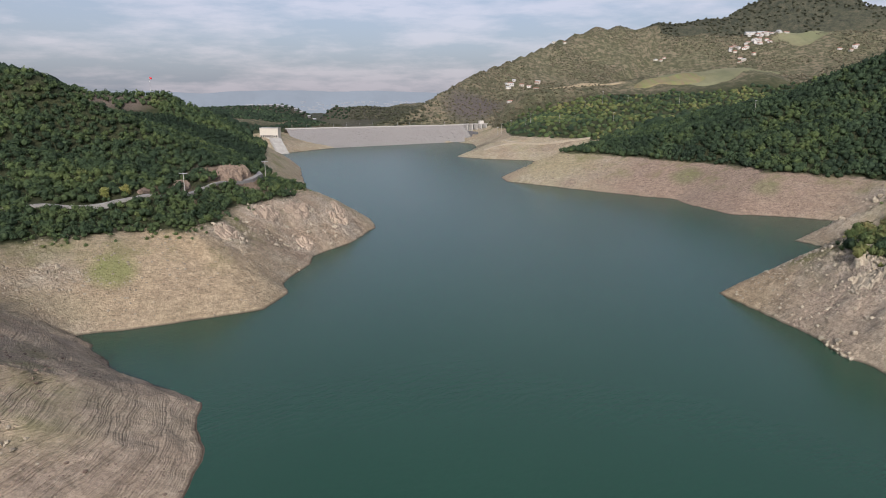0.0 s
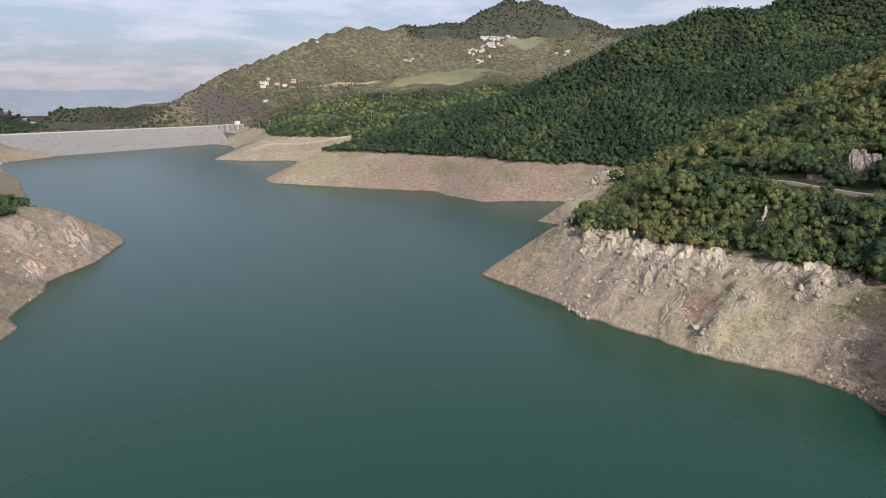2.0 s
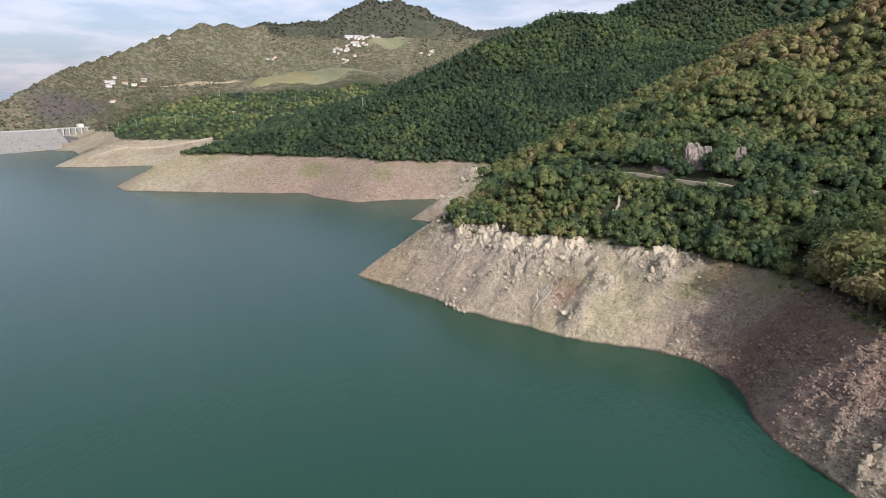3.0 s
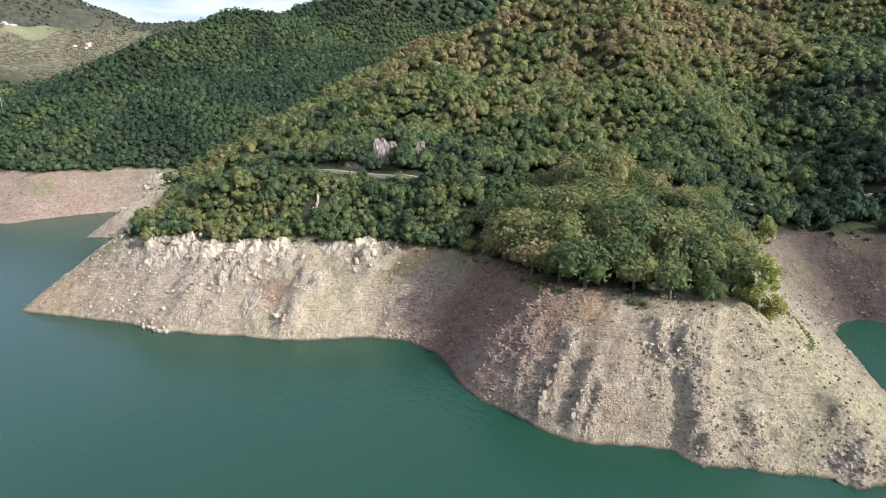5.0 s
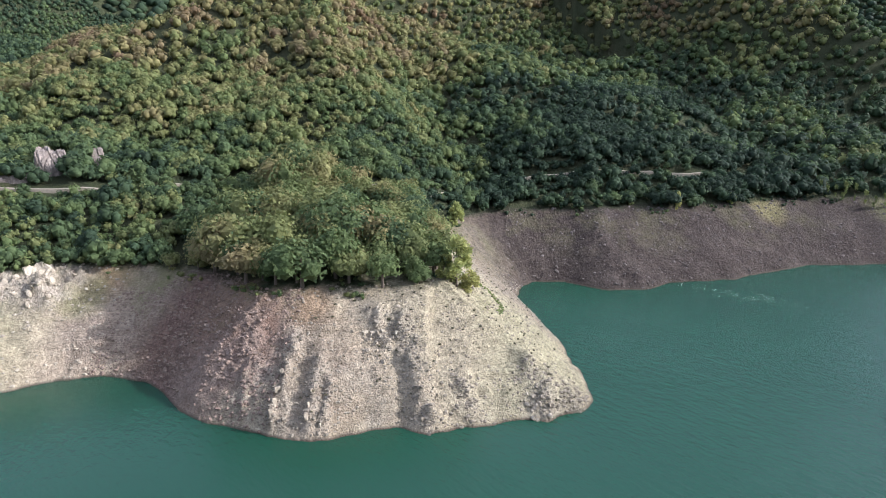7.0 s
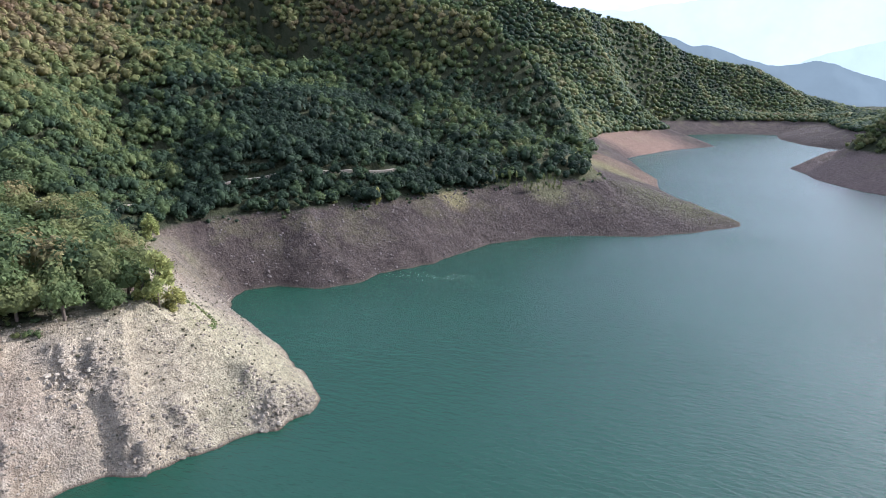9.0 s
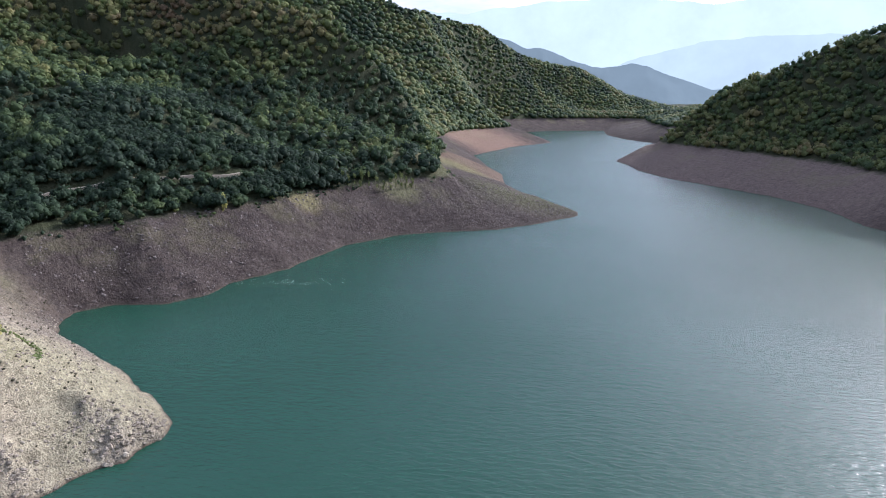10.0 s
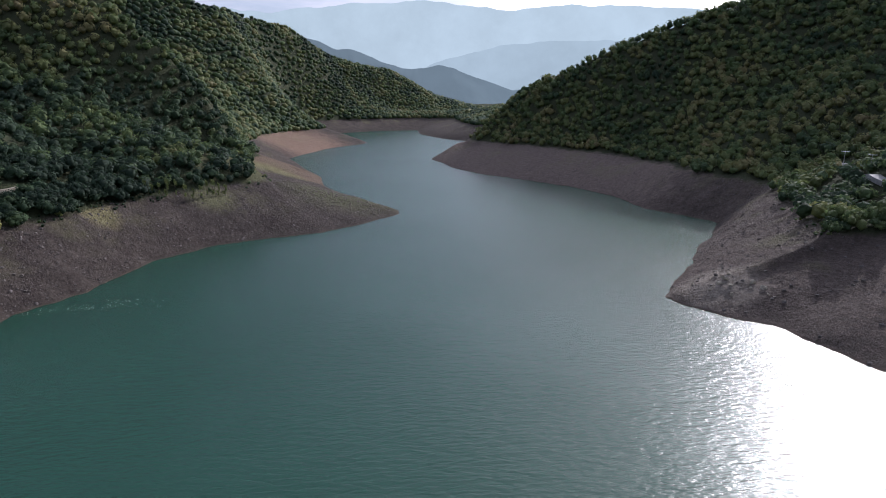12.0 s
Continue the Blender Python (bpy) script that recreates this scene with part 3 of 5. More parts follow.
def water_material():
    m, t, b = material("reservoir_water")
    n = noise_at(t, 0.006, 3)
    t.links.new(ramped(t, n, [(0.3, (0.0078, 0.048, 0.027)), (0.7, (0.0115, 0.057, 0.033))]), b.inputs["Base Color"])
    b.inputs["Roughness"].default_value = 0.25
    b.inputs["IOR"].default_value = 1.39
    sep = node(t, "ShaderNodeSeparateXYZ")
    t.links.new(node(t, "ShaderNodeNewGeometry").outputs["Position"], sep.inputs[0])
    # wind ripples: strong in the southern basin, faint under the northern shore
    wind = node(t, "ShaderNodeMapRange")
    t.links.new(sep.outputs["Y"], wind.inputs["Value"])
    for key, v in (("From Min", 140.0), ("From Max", -120.0), ("To Min", 0.32), ("To Max", 1.35)):
        wind.inputs[key].default_value = v
    along = node(t, "ShaderNodeMapping", Rotation=(0, 0, radians(42)), Scale=(2.4, 1.0, 1.0))
    along.vector_type = "TEXTURE"
    t.links.new(node(t, "ShaderNodeNewGeometry").outputs["Position"], along.inputs["Vector"])
    w1 = noise_at(t, 0.6, 4, 0.6, along.outputs["Vector"])
    w2 = noise_at(t, 0.16, 3, 0.5, along.outputs["Vector"])
    calm = ramped(t, noise_at(t, 0.008, 4), [grey(0.35, 0.55), grey(0.65, 1.0)])
    h = arith(t, "MULTIPLY", arith(t, "ADD", arith(t, "MULTIPLY", w1, 0.5), arith(t, "MULTIPLY", w2, 0.3)), arith(t, "MULTIPLY", calm, wind.outputs["Result"]))
    bumped(t, b, h, 0.75, 1.0)
    return m


def foliage_material(name, stops):
    m, t, b = material(name)
    geo = node(t, "ShaderNodeNewGeometry")
    att = node(t, "ShaderNodeAttribute")
    att.attribute_name = "tint"
    info = node(t, "ShaderNodeObjectInfo")
    pick = arith(t, "ADD", att.outputs["Fac"], arith(t, "MULTIPLY", arith(t, "SUBTRACT", info.outputs["Random"], 0.5), 0.42))
    pick = arith(t, "ADD", pick, arith(t, "MULTIPLY", arith(t, "SUBTRACT", noise_at(t, 0.04, 3), 0.5), 0.5))
    c = ramped(t, pick, stops)
    c = mixed(t, 1.0, c, ramped(t, geo.outputs["Random Per Island"], [grey(0, 0.8), grey(1, 1.25)]), "MULTIPLY")
    c = mixed(t, 1.0, c, ramped(t, noise_at(t, 1.6, 3), [grey(0.3, 0.78), grey(0.7, 1.2)]), "MULTIPLY")
    t.links.new(c, b.inputs["Base Color"])
    b.inputs["Roughness"].default_value = 0.7
    b.inputs["Specular IOR Level"].default_value = 0.2
    bumped(t, b, noise_at(t, 2.6, 4, 0.7), 0.5, 0.5)
    through_leaf = node(t, "ShaderNodeBsdfTranslucent")
    t.links.new(c, through_leaf.inputs["Color"])
    both = node(t, "ShaderNodeMixShader", Fac=0.42)
    t.links.new(b.outputs[0], both.inputs[1])
    t.links.new(through_leaf.outputs[0], both.inputs[2])
    t.links.new(both.outputs[0], t.nodes["Material Output"].inputs["Surface"])
    return m


def rock_material(name, stops):
    m, t, b = material(name)
    info = node(t, "ShaderNodeObjectInfo")
    n = noise_at(t, 0.7, 7, 0.7)
    c = ramped(t, n, stops)
    c = mixed(t, 1.0, c, ramped(t, noise_at(t, 3.0, 5, 0.7), [grey(0.3, 0.65), grey(0.7, 1.2)]), "MULTIPLY")
    c = mixed(t, 1.0, c, ramped(t, info.outputs["Random"], [grey(0, 0.8), grey(1, 1.15)]), "MULTIPLY")
    t.links.new(c, b.inputs["Base Color"])
    b.inputs["Roughness"].default_value = 0.9
    bumped(t, b, noise_at(t, 2.2, 8, 0.75), 0.7, 0.4)
    return m


M_GROUND = ground_material()
M_WATER = water_material()
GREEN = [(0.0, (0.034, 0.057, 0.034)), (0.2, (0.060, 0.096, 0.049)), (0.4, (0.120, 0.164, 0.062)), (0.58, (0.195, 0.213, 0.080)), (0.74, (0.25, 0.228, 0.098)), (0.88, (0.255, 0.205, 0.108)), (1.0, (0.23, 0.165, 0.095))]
M_LEAF = foliage_material("broadleaf_foliage", GREEN)
M_YELLOW = foliage_material("yellow_foliage", [(0.2, (0.31, 0.36, 0.13)), (0.8, (0.44, 0.41, 0.15))])
M_PALE = foliage_material("pale_green_foliage", [(0.2, (0.13, 0.17, 0.06)), (0.8, (0.22, 0.25, 0.09))])
M_DULL = foliage_material("dull_autumn_foliage", [(0.15, (0.082, 0.088, 0.058)), (0.5, (0.125, 0.118, 0.076)), (0.85, (0.165, 0.14, 0.098))])
M_WEED = foliage_material("dry_weeds", [(0.2, (0.085, 0.082, 0.05)), (0.8, (0.17, 0.15, 0.085))])
M_ROCK = rock_material("pale_rock", [(0.3, (0.25, 0.205, 0.155)), (0.5, (0.41, 0.355, 0.265)), (0.7, (0.52, 0.465, 0.36))])
M_BARK = plain("bark", (0.13, 0.10, 0.075))


# ---- mesh helpers ----
def mesh_from(name, verts, faces, mat, tint=None, smooth=False):
    """A mesh from arrays; faces is an n x 3 or n x 4 array."""
    me = bpy.data.meshes.new(name)
    verts, faces = np.asarray(verts, np.float32), np.asarray(faces, np.int32)
    n, k = faces.shape
    me.vertices.add(len(verts))
    me.vertices.foreach_set("co", verts.ravel())
    me.loops.add(n * k)
    me.loops.foreach_set("vertex_index", faces.ravel())
    me.polygons.add(n)
    me.polygons.foreach_set("loop_start", np.arange(0, n * k, k, dtype=np.int32))
    me.polygons.foreach_set("use_smooth", np.full(n, smooth))
    if tint is not None:
        me.attributes.new("tint", "FLOAT", "POINT").data.foreach_set("value", np.asarray(tint, np.float32))
    me.materials.append(mat)
    me.update(calc_edges=True)
    return me


def ico(level):
    bm = bmesh.new()
    bmesh.ops.create_icosphere(bm, subdivisions=level, radius=1.0)
    bm.verts.ensure_lookup_table()
    v = np.array([p.co[:] for p in bm.verts])
    f = np.array([[q.index for q in p.verts] for p in bm.faces])
    bm.free()
    return v, f


ICO = {k: ico(k) for k in (1, 2, 3)}
rng = np.random.default_rng(7)


def part(name, bm, mat, parent, label=""):
    me = bpy.data.meshes.new(name)
    bm.to_mesh(me)
    bm.free()
    me.materials.append(mat)
    ob = new(name, me)
    ob.parent = parent
    return tagged(ob, label)


def boxes(bm, *items):
    """Add boxes (x, y, z, sx, sy, sz[, turn]) by centre and size."""
    for x, y, z, sx, sy, sz, *turn in items:
        m = Matrix.Translation((x, y, z)) @ Matrix.Rotation(turn[0] if turn else 0, 4, "Z") @ Matrix.Diagonal((sx, sy, sz, 1))
        bmesh.ops.create_cube(bm, size=1.0, matrix=m)
    return bm


def cone(bm, r1, r2, p, q, sides=8):
    p, q = Vector(p), Vector(q)
    m = Matrix.Translation((p + q) / 2) @ (q - p).to_track_quat("Z", "Y").to_matrix().to_4x4()
    bmesh.ops.create_cone(bm, cap_ends=True, segments=sides, radius1=r1, radius2=r2, depth=(q - p).length, matrix=m)
    return bm


# ---- ground and water ----
def build_ground():
    gx, gy = np.meshgrid(GX, GY)
    nx, ny = len(GX), len(GY)
    idx = np.arange(nx * ny).reshape(ny, nx)
    faces = np.stack([idx[:-1, :-1], idx[:-1, 1:], idx[1:, 1:], idx[1:, :-1]], -1).reshape(-1, 4)
    me = mesh_from("ground", np.stack([gx, gy, GZ], -1).reshape(-1, 3), faces, M_GROUND, smooth=True)
    crags = rockiness(gx, gy)
    me.attributes.new("rock", "FLOAT", "POINT").data.foreach_set("value", crags.ravel().astype(np.float32))
    tagged(new("ground", me), "hills with bare tan drawdown banks below wooded slopes", "terrain", kind="structure")
    xs, ys = np.linspace(-500, 1350, 38), np.linspace(-1600, 1400, 61)
    wx, wy = np.meshgrid(xs, ys)
    idx = np.arange(wx.size).reshape(wx.shape)
    faces = np.stack([idx[:-1, :-1], idx[:-1, 1:], idx[1:, 1:], idx[1:, :-1]], -1).reshape(-1, 4)
    me = mesh_from("water", np.stack([wx, wy, 0 * wx], -1).reshape(-1, 3), faces, M_WATER)
    tagged(new("water", me), "green rippled reservoir water at a low level", "water", kind="structure")


build_ground()


# ---- woods ----
def crown_shape(kind):
    """Vertices and triangles of a crown one metre in radius; kind: near, middle or far."""
    if kind == "far":
        v, f = ICO[1]
        v = v * (0.75 + 0.5 * rng.random((len(v), 1)))
        v[:, 2] = v[:, 2] * 1.0 + 0.75
        return v, f
    if kind == "distant":
        v, f = ICO[1]
        v = v * (0.62 + 0.5 * rng.random((len(v), 1))) + np.array([0, 0, 0.8])
        d = rng.normal(size=(9, 3))
        d /= np.linalg.norm(d, axis=1)[:, None]
        d[:, 2] = np.abs(d[:, 2])
        leaf = np.array([0, 0, 0.85])[None, None] + d[:, None] * 0.95 + 0.34 * rng.normal(size=(9, 3, 3))
        return np.concatenate([v, leaf.reshape(-1, 3)]), np.concatenate([f, len(v) + np.arange(27).reshape(9, 3)])
    count = {"near": 90, "middle": 21, "fine": 640}[kind]
    size = {"near": 0.169, "middle": 0.30, "fine": 0.088}[kind]
    clumps = 1 if kind == "middle" else (5 if kind == "near" else 9)
    around = 6.2832 * (np.arange(clumps) + rng.random(clumps)) / clumps
    reach = (0.35 + 0.3 * rng.random(clumps)) * (clumps > 1)
    heart = np.stack([reach * np.cos(around), reach * np.sin(around), 0.6 + 0.5 * rng.random(clumps)], -1)
    heart[0] = (0, 0, 1.15 if clumps > 1 else 0.9)
    girth = (0.42 + 0.24 * rng.random(clumps)) if clumps > 1 else np.array([0.9])
    solid, faces = ICO[1]
    v = np.concatenate([h_ + g_ * solid * ((0.50 if kind == "fine" else 0.68) + 0.28 * rng.random((len(solid), 1))) for h_, g_ in zip(heart, girth)])
    f = np.concatenate([faces + k * len(solid) for k in range(clumps)])
    dirs = rng.normal(size=(count, 3))
    dirs /= np.linalg.norm(dirs, axis=1)[:, None]
    dirs[:, 2] = np.where(dirs[:, 2] < -0.35, -dirs[:, 2], dirs[:, 2])
    which = rng.integers(0, clumps, count)
    centre = heart[which] + dirs * (girth[which] * (0.86 + 0.3 * rng.random(count)))[:, None]
    normal = dirs + 0.42 * rng.normal(size=(count, 3)) + np.array([0, 0, 0.4])
    normal /= np.linalg.norm(normal, axis=1)[:, None]
    side = np.cross(normal, rng.normal(size=(count, 3)))
    side /= np.linalg.norm(side, axis=1)[:, None]
    up = np.cross(normal, side)
    s = size * (0.7 + 0.7 * rng.random((count, 1)))
    ang = 0.7 + 0.5 * rng.random((count, 1))
    leaf = np.stack([centre + side * s, centre + up * s * ang, centre - side * s * 0.7 - up * s * 0.6], 1).reshape(-1, 3)
    tri = len(v) + np.arange(3 * count).reshape(count, 3)
    return np.concatenate([v, leaf]), np.concatenate([f, tri])


CROWNS = {k: [crown_shape(k) for _ in range(n)] for k, n in (("near", 9), ("fine", 7), ("middle", 8), ("distant", 8), ("far", 6))}


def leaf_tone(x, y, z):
    """Where in the foliage colours a tree stands: hills dark with painted cloud shade, olive and ochre spurs lightened
    as sunny, southern hills as hazy.
    """
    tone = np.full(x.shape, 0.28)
    # cloud shade painted as darker leaf on the northern hill and the flag hill
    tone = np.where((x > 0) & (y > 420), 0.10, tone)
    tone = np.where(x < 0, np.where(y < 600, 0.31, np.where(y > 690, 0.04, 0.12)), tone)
    # spurs in the sun: olive leaf, its sunlit look put into a lighter tone
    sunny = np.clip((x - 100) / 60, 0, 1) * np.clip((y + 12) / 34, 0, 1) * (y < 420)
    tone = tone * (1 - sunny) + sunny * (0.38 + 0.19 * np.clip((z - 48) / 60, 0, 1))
    # cove hill: cloud shade painted into the low slopes, tops left lit and ochre
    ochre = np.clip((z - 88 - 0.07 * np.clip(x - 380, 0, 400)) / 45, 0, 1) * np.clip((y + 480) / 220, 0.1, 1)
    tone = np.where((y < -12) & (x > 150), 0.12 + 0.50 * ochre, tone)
    # haze put into a lighter leaf tone on the southern hill and long ridge
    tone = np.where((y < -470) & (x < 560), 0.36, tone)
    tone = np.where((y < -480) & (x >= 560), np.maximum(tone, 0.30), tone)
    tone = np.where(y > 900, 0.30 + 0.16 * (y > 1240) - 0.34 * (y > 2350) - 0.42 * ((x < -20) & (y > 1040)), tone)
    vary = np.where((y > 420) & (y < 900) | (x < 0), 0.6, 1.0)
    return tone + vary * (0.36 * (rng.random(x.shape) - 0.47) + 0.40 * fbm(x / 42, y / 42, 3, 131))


def scatter_mesh(name, shapes, pos, radius, height, mat, label, category, smooth=False):
    """One mesh of many crowns or stones."""
    if not len(pos):
        return
    which = rng.integers(0, len(shapes), len(pos))
    turn = rng.random(len(pos)) * 6.2832
    vs, fs, ts, base = [], [], [], 0
    for k, (v, f) in enumerate(shapes):
        i = np.nonzero(which == k)[0]
        if not len(i):
            continue
        c, s = np.cos(turn[i])[:, None], np.sin(turn[i])[:, None]
        r, h = radius[i][:, None], height[i][:, None]
        p = np.stack([(v[:, 0] * c - v[:, 1] * s) * r, (v[:, 0] * s + v[:, 1] * c) * r, v[:, 2] * h * 0.5], -1) + pos[i][:, None, :]
        vs.append(p.reshape(-1, 3))
        fs.append((f[None] + (base + len(v) * np.arange(len(i)))[:, None, None]).reshape(-1, 3))
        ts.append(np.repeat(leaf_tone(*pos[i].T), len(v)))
        base += len(v) * len(i)
    me = mesh_from(name, np.concatenate(vs), np.concatenate(fs), mat, np.concatenate(ts), smooth)
    return tagged(new(name, me), label, category, kind="stuff")


def jittered(x0, x1, y0, y1, step):
    x, y = np.meshgrid(np.arange(x0, x1, step), np.arange(y0, y1, step))
    x, y = x.ravel(), y.ravel()
    return x + (rng.random(x.size) - 0.5) * step * 1.1, y + (rng.random(x.size) - 0.5) * step * 1.1


# roads as lines of (x, y); woods keep off them
ROADS = {
    "headland": [(-300, 268), (-262, 285), (-230, 294), (-205, 297), (-184, 301), (-166, 311), (-150, 327), (-144, 350), (-143, 370), (-136, 392), (-129, 414), (-128, 436), (-140, 470), (-175, 540)],
    "spur": [(262, 300), (249, 272), (241, 246), (243, 232), (249, 210), (254, 190), (258, 168), (269, 138), (290, 105), (294, 75), (288, 50), (296, 30), (330, 12), (358, -8), (364, -40), (364, -70), (366, -97), (368, -133), (380, -164), (388, -194), (392, -206)],
    "west_bank": [(17, -508), (12, -491), (5, -450), (-3, -418), (-14, -398), (-40, -370), (-90, -340)],
}
CLEAR = [  # (x, y, radius) kept free of trees
    (-140, 405, 15), (-128, 400, 10), (-152, 362, 9), (218, 188, 6), (211, 185, 5), (206, 183, 4), (273, 186, 7), (266, 181, 6), (279, 190, 5), (285, 172, 5), (279, 169, 4), (262, 40, 6), (256, 38, 6), (249, 37, 5), (296, 4, 6), (284, 5, 9), (272, 2, 8), (202, 3, 8), (195, 5, 5), (212, 0, 7),
    (-345, 722, 20), (-390, 704, 24), (-283, 1028, 26), (-300, 1050, 30), (470, -165, 11), (452, -172, 9), (15, -440, 10), (25, -425, 10), (392, -318, 20), (440, -362, 16), (500, -402, 18),
]


def off_roads(x, y, gap):
    keep = np.ones(x.shape, bool)
    for name, line in ROADS.items():
        for p, q in zip(line[:-1], line[1:]):
            keep &= to_segment(x, y, *p, *q)[0] > (2.9 if (name == "spur" and p[1] < 160) or name == "headland" else gap)
    for cx, cy, cr in CLEAR:
        keep &= np.hypot(x - cx, y - cy) > cr
    return keep


def wooded(x, y):
    z = ground_z(x, y)
    keep = z > FULL + 0.6 + 2.5 * fbm(x / 14, y / 14, 2, 77)
    e_ = 6.0
    gx = (ground_z(x + e_, y) - ground_z(x - e_, y)) / (2 * e_)
    gy = (ground_z(x, y + e_) - ground_z(x, y - e_)) / (2 * e_)
    away = (gx * x + gy * y) / (np.hypot(x, y) + 1) < -0.12  # slopes that fall away from the lake
    keep &= ~away | (rng.random(x.size) < np.where((x > 300) & (y > -700) & (y < 450) & (x < 800), 0.8, 0.22))
    far = y > 930
    bare_hill = fbm(x / 130, y / 130, 4, 91) > 0.20 + 0.08 * ((x > 150) & (y < 1260))
    keep &= ~(far & bare_hill & ~((x < -20) & (y > 1330)))
    keep &= ~((np.hypot(x - 560, y - 1300) < 130) & (y > 1200))
    return keep & off_roads(x, y, 4.6), z


def airy_tree(clumps, mat=None):
    """Crown and trunk of a loose tree one metre high and one in radius: tufts of small leaves along thin limbs."""
    centres, radii = [(0, 0, 0.78)], [0.42]
    for k in range(clumps * 3):
        a_, h_ = 6.28 * rng.random(), 0.12 + 0.66 * rng.random()
        reach = (0.75 - 0.5 * abs(h_ - 0.4)) * (0.5 + 0.5 * rng.random())
        centres.append((reach * math.cos(a_), reach * math.sin(a_), h_))
        radii.append(0.26 + 0.2 * rng.random())
    verts = []
    for c, r in zip(centres, radii):
        n = 110
        d = rng.normal(size=(n, 3))
        d *= (r * rng.random((n, 1)) ** 0.4) / np.linalg.norm(d, axis=1)[:, None]
        mid = np.array(c) + d * np.array([1, 1, 0.35])
        u, w = rng.normal(size=(n, 3)), rng.normal(size=(n, 3))
        s = 0.06 + 0.05 * rng.random((n, 1))
        flat_ = np.array([1, 1, 0.3])
        verts.append(np.stack([mid + s * u * flat_, mid + s * w * flat_, mid - s * (u + w) * 0.6 * flat_], 1).reshape(-1, 3))
    verts = np.concatenate(verts)
    verts[:, 2] = np.clip(verts[:, 2], 0.06, 1.05)
    crown = mesh_from("crown", verts, np.arange(len(verts)).reshape(-1, 3), mat or M_YELLOW, rng.random(len(verts)) * 0.3 + 0.35)
    bm = cone(bmesh.new(), 0.045, 0.012, (0, 0, -0.02), (0.02, 0.01, 0.85), 7)
    for c in centres[1:]:
        cone(bm, 0.018, 0.006, (0.01, 0, c[2] * 0.55), c, 5)
    trunk = bpy.data.meshes.new("trunk")
    bm.to_mesh(trunk)
    bm.free()
    trunk.materials.append(M_BARK)
    return crown, trunk


POPLARS = [(372 - 1.2 * k + 2 * math.sin(7 * k), -210 - 4.6 * k, 1.6 + 0.4 * math.sin(3 * k), 11 + 3 * math.sin(5 * k)) for k in range(12)] + [(463, -351, 5.5, 10), (455, -343, 4.5, 9), (472, -360, 4.5, 9), (398, -200, 2, 12), (410, -232, 2, 11)]


def build_woods():
    x, y = jittered(-450, 520, -420, 470, 4.7)
    r = np.hypot(x - 80, y - 10)
    keep, z = wooded(x, y)
    near = keep & (r < 370)
    lone = near & (np.hypot(x - 226, y - 42) < 68)
    near &= ~lone | (rng.random(x.size) < 0.5)
    lone &= near
    strip = near & (x < 262) & (y > 128) & (z < 46)  # low scrub between the bank and the spur road
    near &= ~strip | (rng.random(x.size) < 0.3)
    back = near & (x < -90) & (y < 190)  # the slope behind the lake's near shore
    crowd = near & ~lone & ~back
    p = np.stack([x, y, z], -1)
    size = 2.5 + 2.7 * rng.random(x.size) ** 1.5
    size *= np.where((y > 150) & (z < 40), 0.92, 1.0) * np.where((x < 0) & (y > 240) & (z < 33.5), 0.6, 1.0)  # scrub above the rocky bank and on the headland
    size *= 1 + 0.55 * fbm(x / 26, y / 26, 2, 61)
    beside = np.full(x.size, 1e9)
    for q, w in zip(ROADS["spur"][:7], ROADS["spur"][1:8]):
        beside = np.minimum(beside, to_segment(x, y, *q, *w)[0])
    size *= np.where((beside < 10) & (x < 256), 0.5, 1.0)  # low scrub on the outer edge of the road
    tall = size * (1.6 + 0.9 * rng.random(x.size))
    scatter_mesh("woodland", CROWNS["middle"], p[back], size[back], tall[back], M_LEAF, "wooded hillside in mixed green and brown leaf", "woodland", True)
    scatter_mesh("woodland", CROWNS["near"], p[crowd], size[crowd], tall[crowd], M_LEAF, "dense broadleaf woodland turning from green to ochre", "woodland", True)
    sx, sy = jittered(150, 268, 126, 325, 2.7)
    ok, sz = wooded(sx, sy)
    ok &= (sz < 47) & (np.hypot(sx - 80, sy - 10) < 370)
    sp = np.stack([sx, sy, sz], -1)[ok]
    low = 1.15 + 1.5 * rng.random(len(sp)) ** 1.6
    scatter_mesh("scrub", CROWNS["middle"], sp, low, low * (1.7 + 0.8 * rng.random(len(sp))), M_LEAF, "low green scrub and saplings above the rocky bank", "scrub", True)
    sx, sy = jittered(-300, -95, 235, 450, 3.0)
    ok, sz = wooded(sx, sy)
    ok &= (sz < 37) & (rng.random(sx.size) < 0.8)
    sp = np.stack([sx, sy, sz], -1)[ok]
    low = 1.1 + 1.3 * rng.random(len(sp)) ** 1.6
    scatter_mesh("scrub", CROWNS["middle"], sp, low, low * (1.6 + 0.7 * rng.random(len(sp))), M_LEAF, "low dark green scrub below the headland road", "scrub", True)
    # the trees of the spur that stands above the pale fan, one by one
    meshes = []
    for v, f in CROWNS["fine"]:
        crown = mesh_from("crown", v, f, M_LEAF, np.full(len(v), 0.34 + 0.30 * rng.random()))
        bm = cone(bmesh.new(), 0.085, 0.05, (0, 0, -0.15), (0.03, 0.02, 0.9), 7)
        cone(bm, 0.04, 0.02, (0.02, 0, 0.6), (0.4, 0.2, 1.1), 5)
        cone(bm, 0.04, 0.02, (0.02, 0, 0.55), (-0.35, 0.25, 1.05), 5)
        trunk = bpy.data.meshes.new("trunk")
        bm.to_mesh(trunk)
        bm.free()
        trunk.materials.append(M_BARK)
        meshes.append((crown, trunk))
    for i in np.nonzero(lone)[0][:300]:
        crown, trunk = meshes[rng.integers(len(meshes))]
        root = tagged(new("tree"), "rounded broadleaf tree in olive green autumn leaf", "tree", "trees on the spur")
        s = size[i] * 1.62
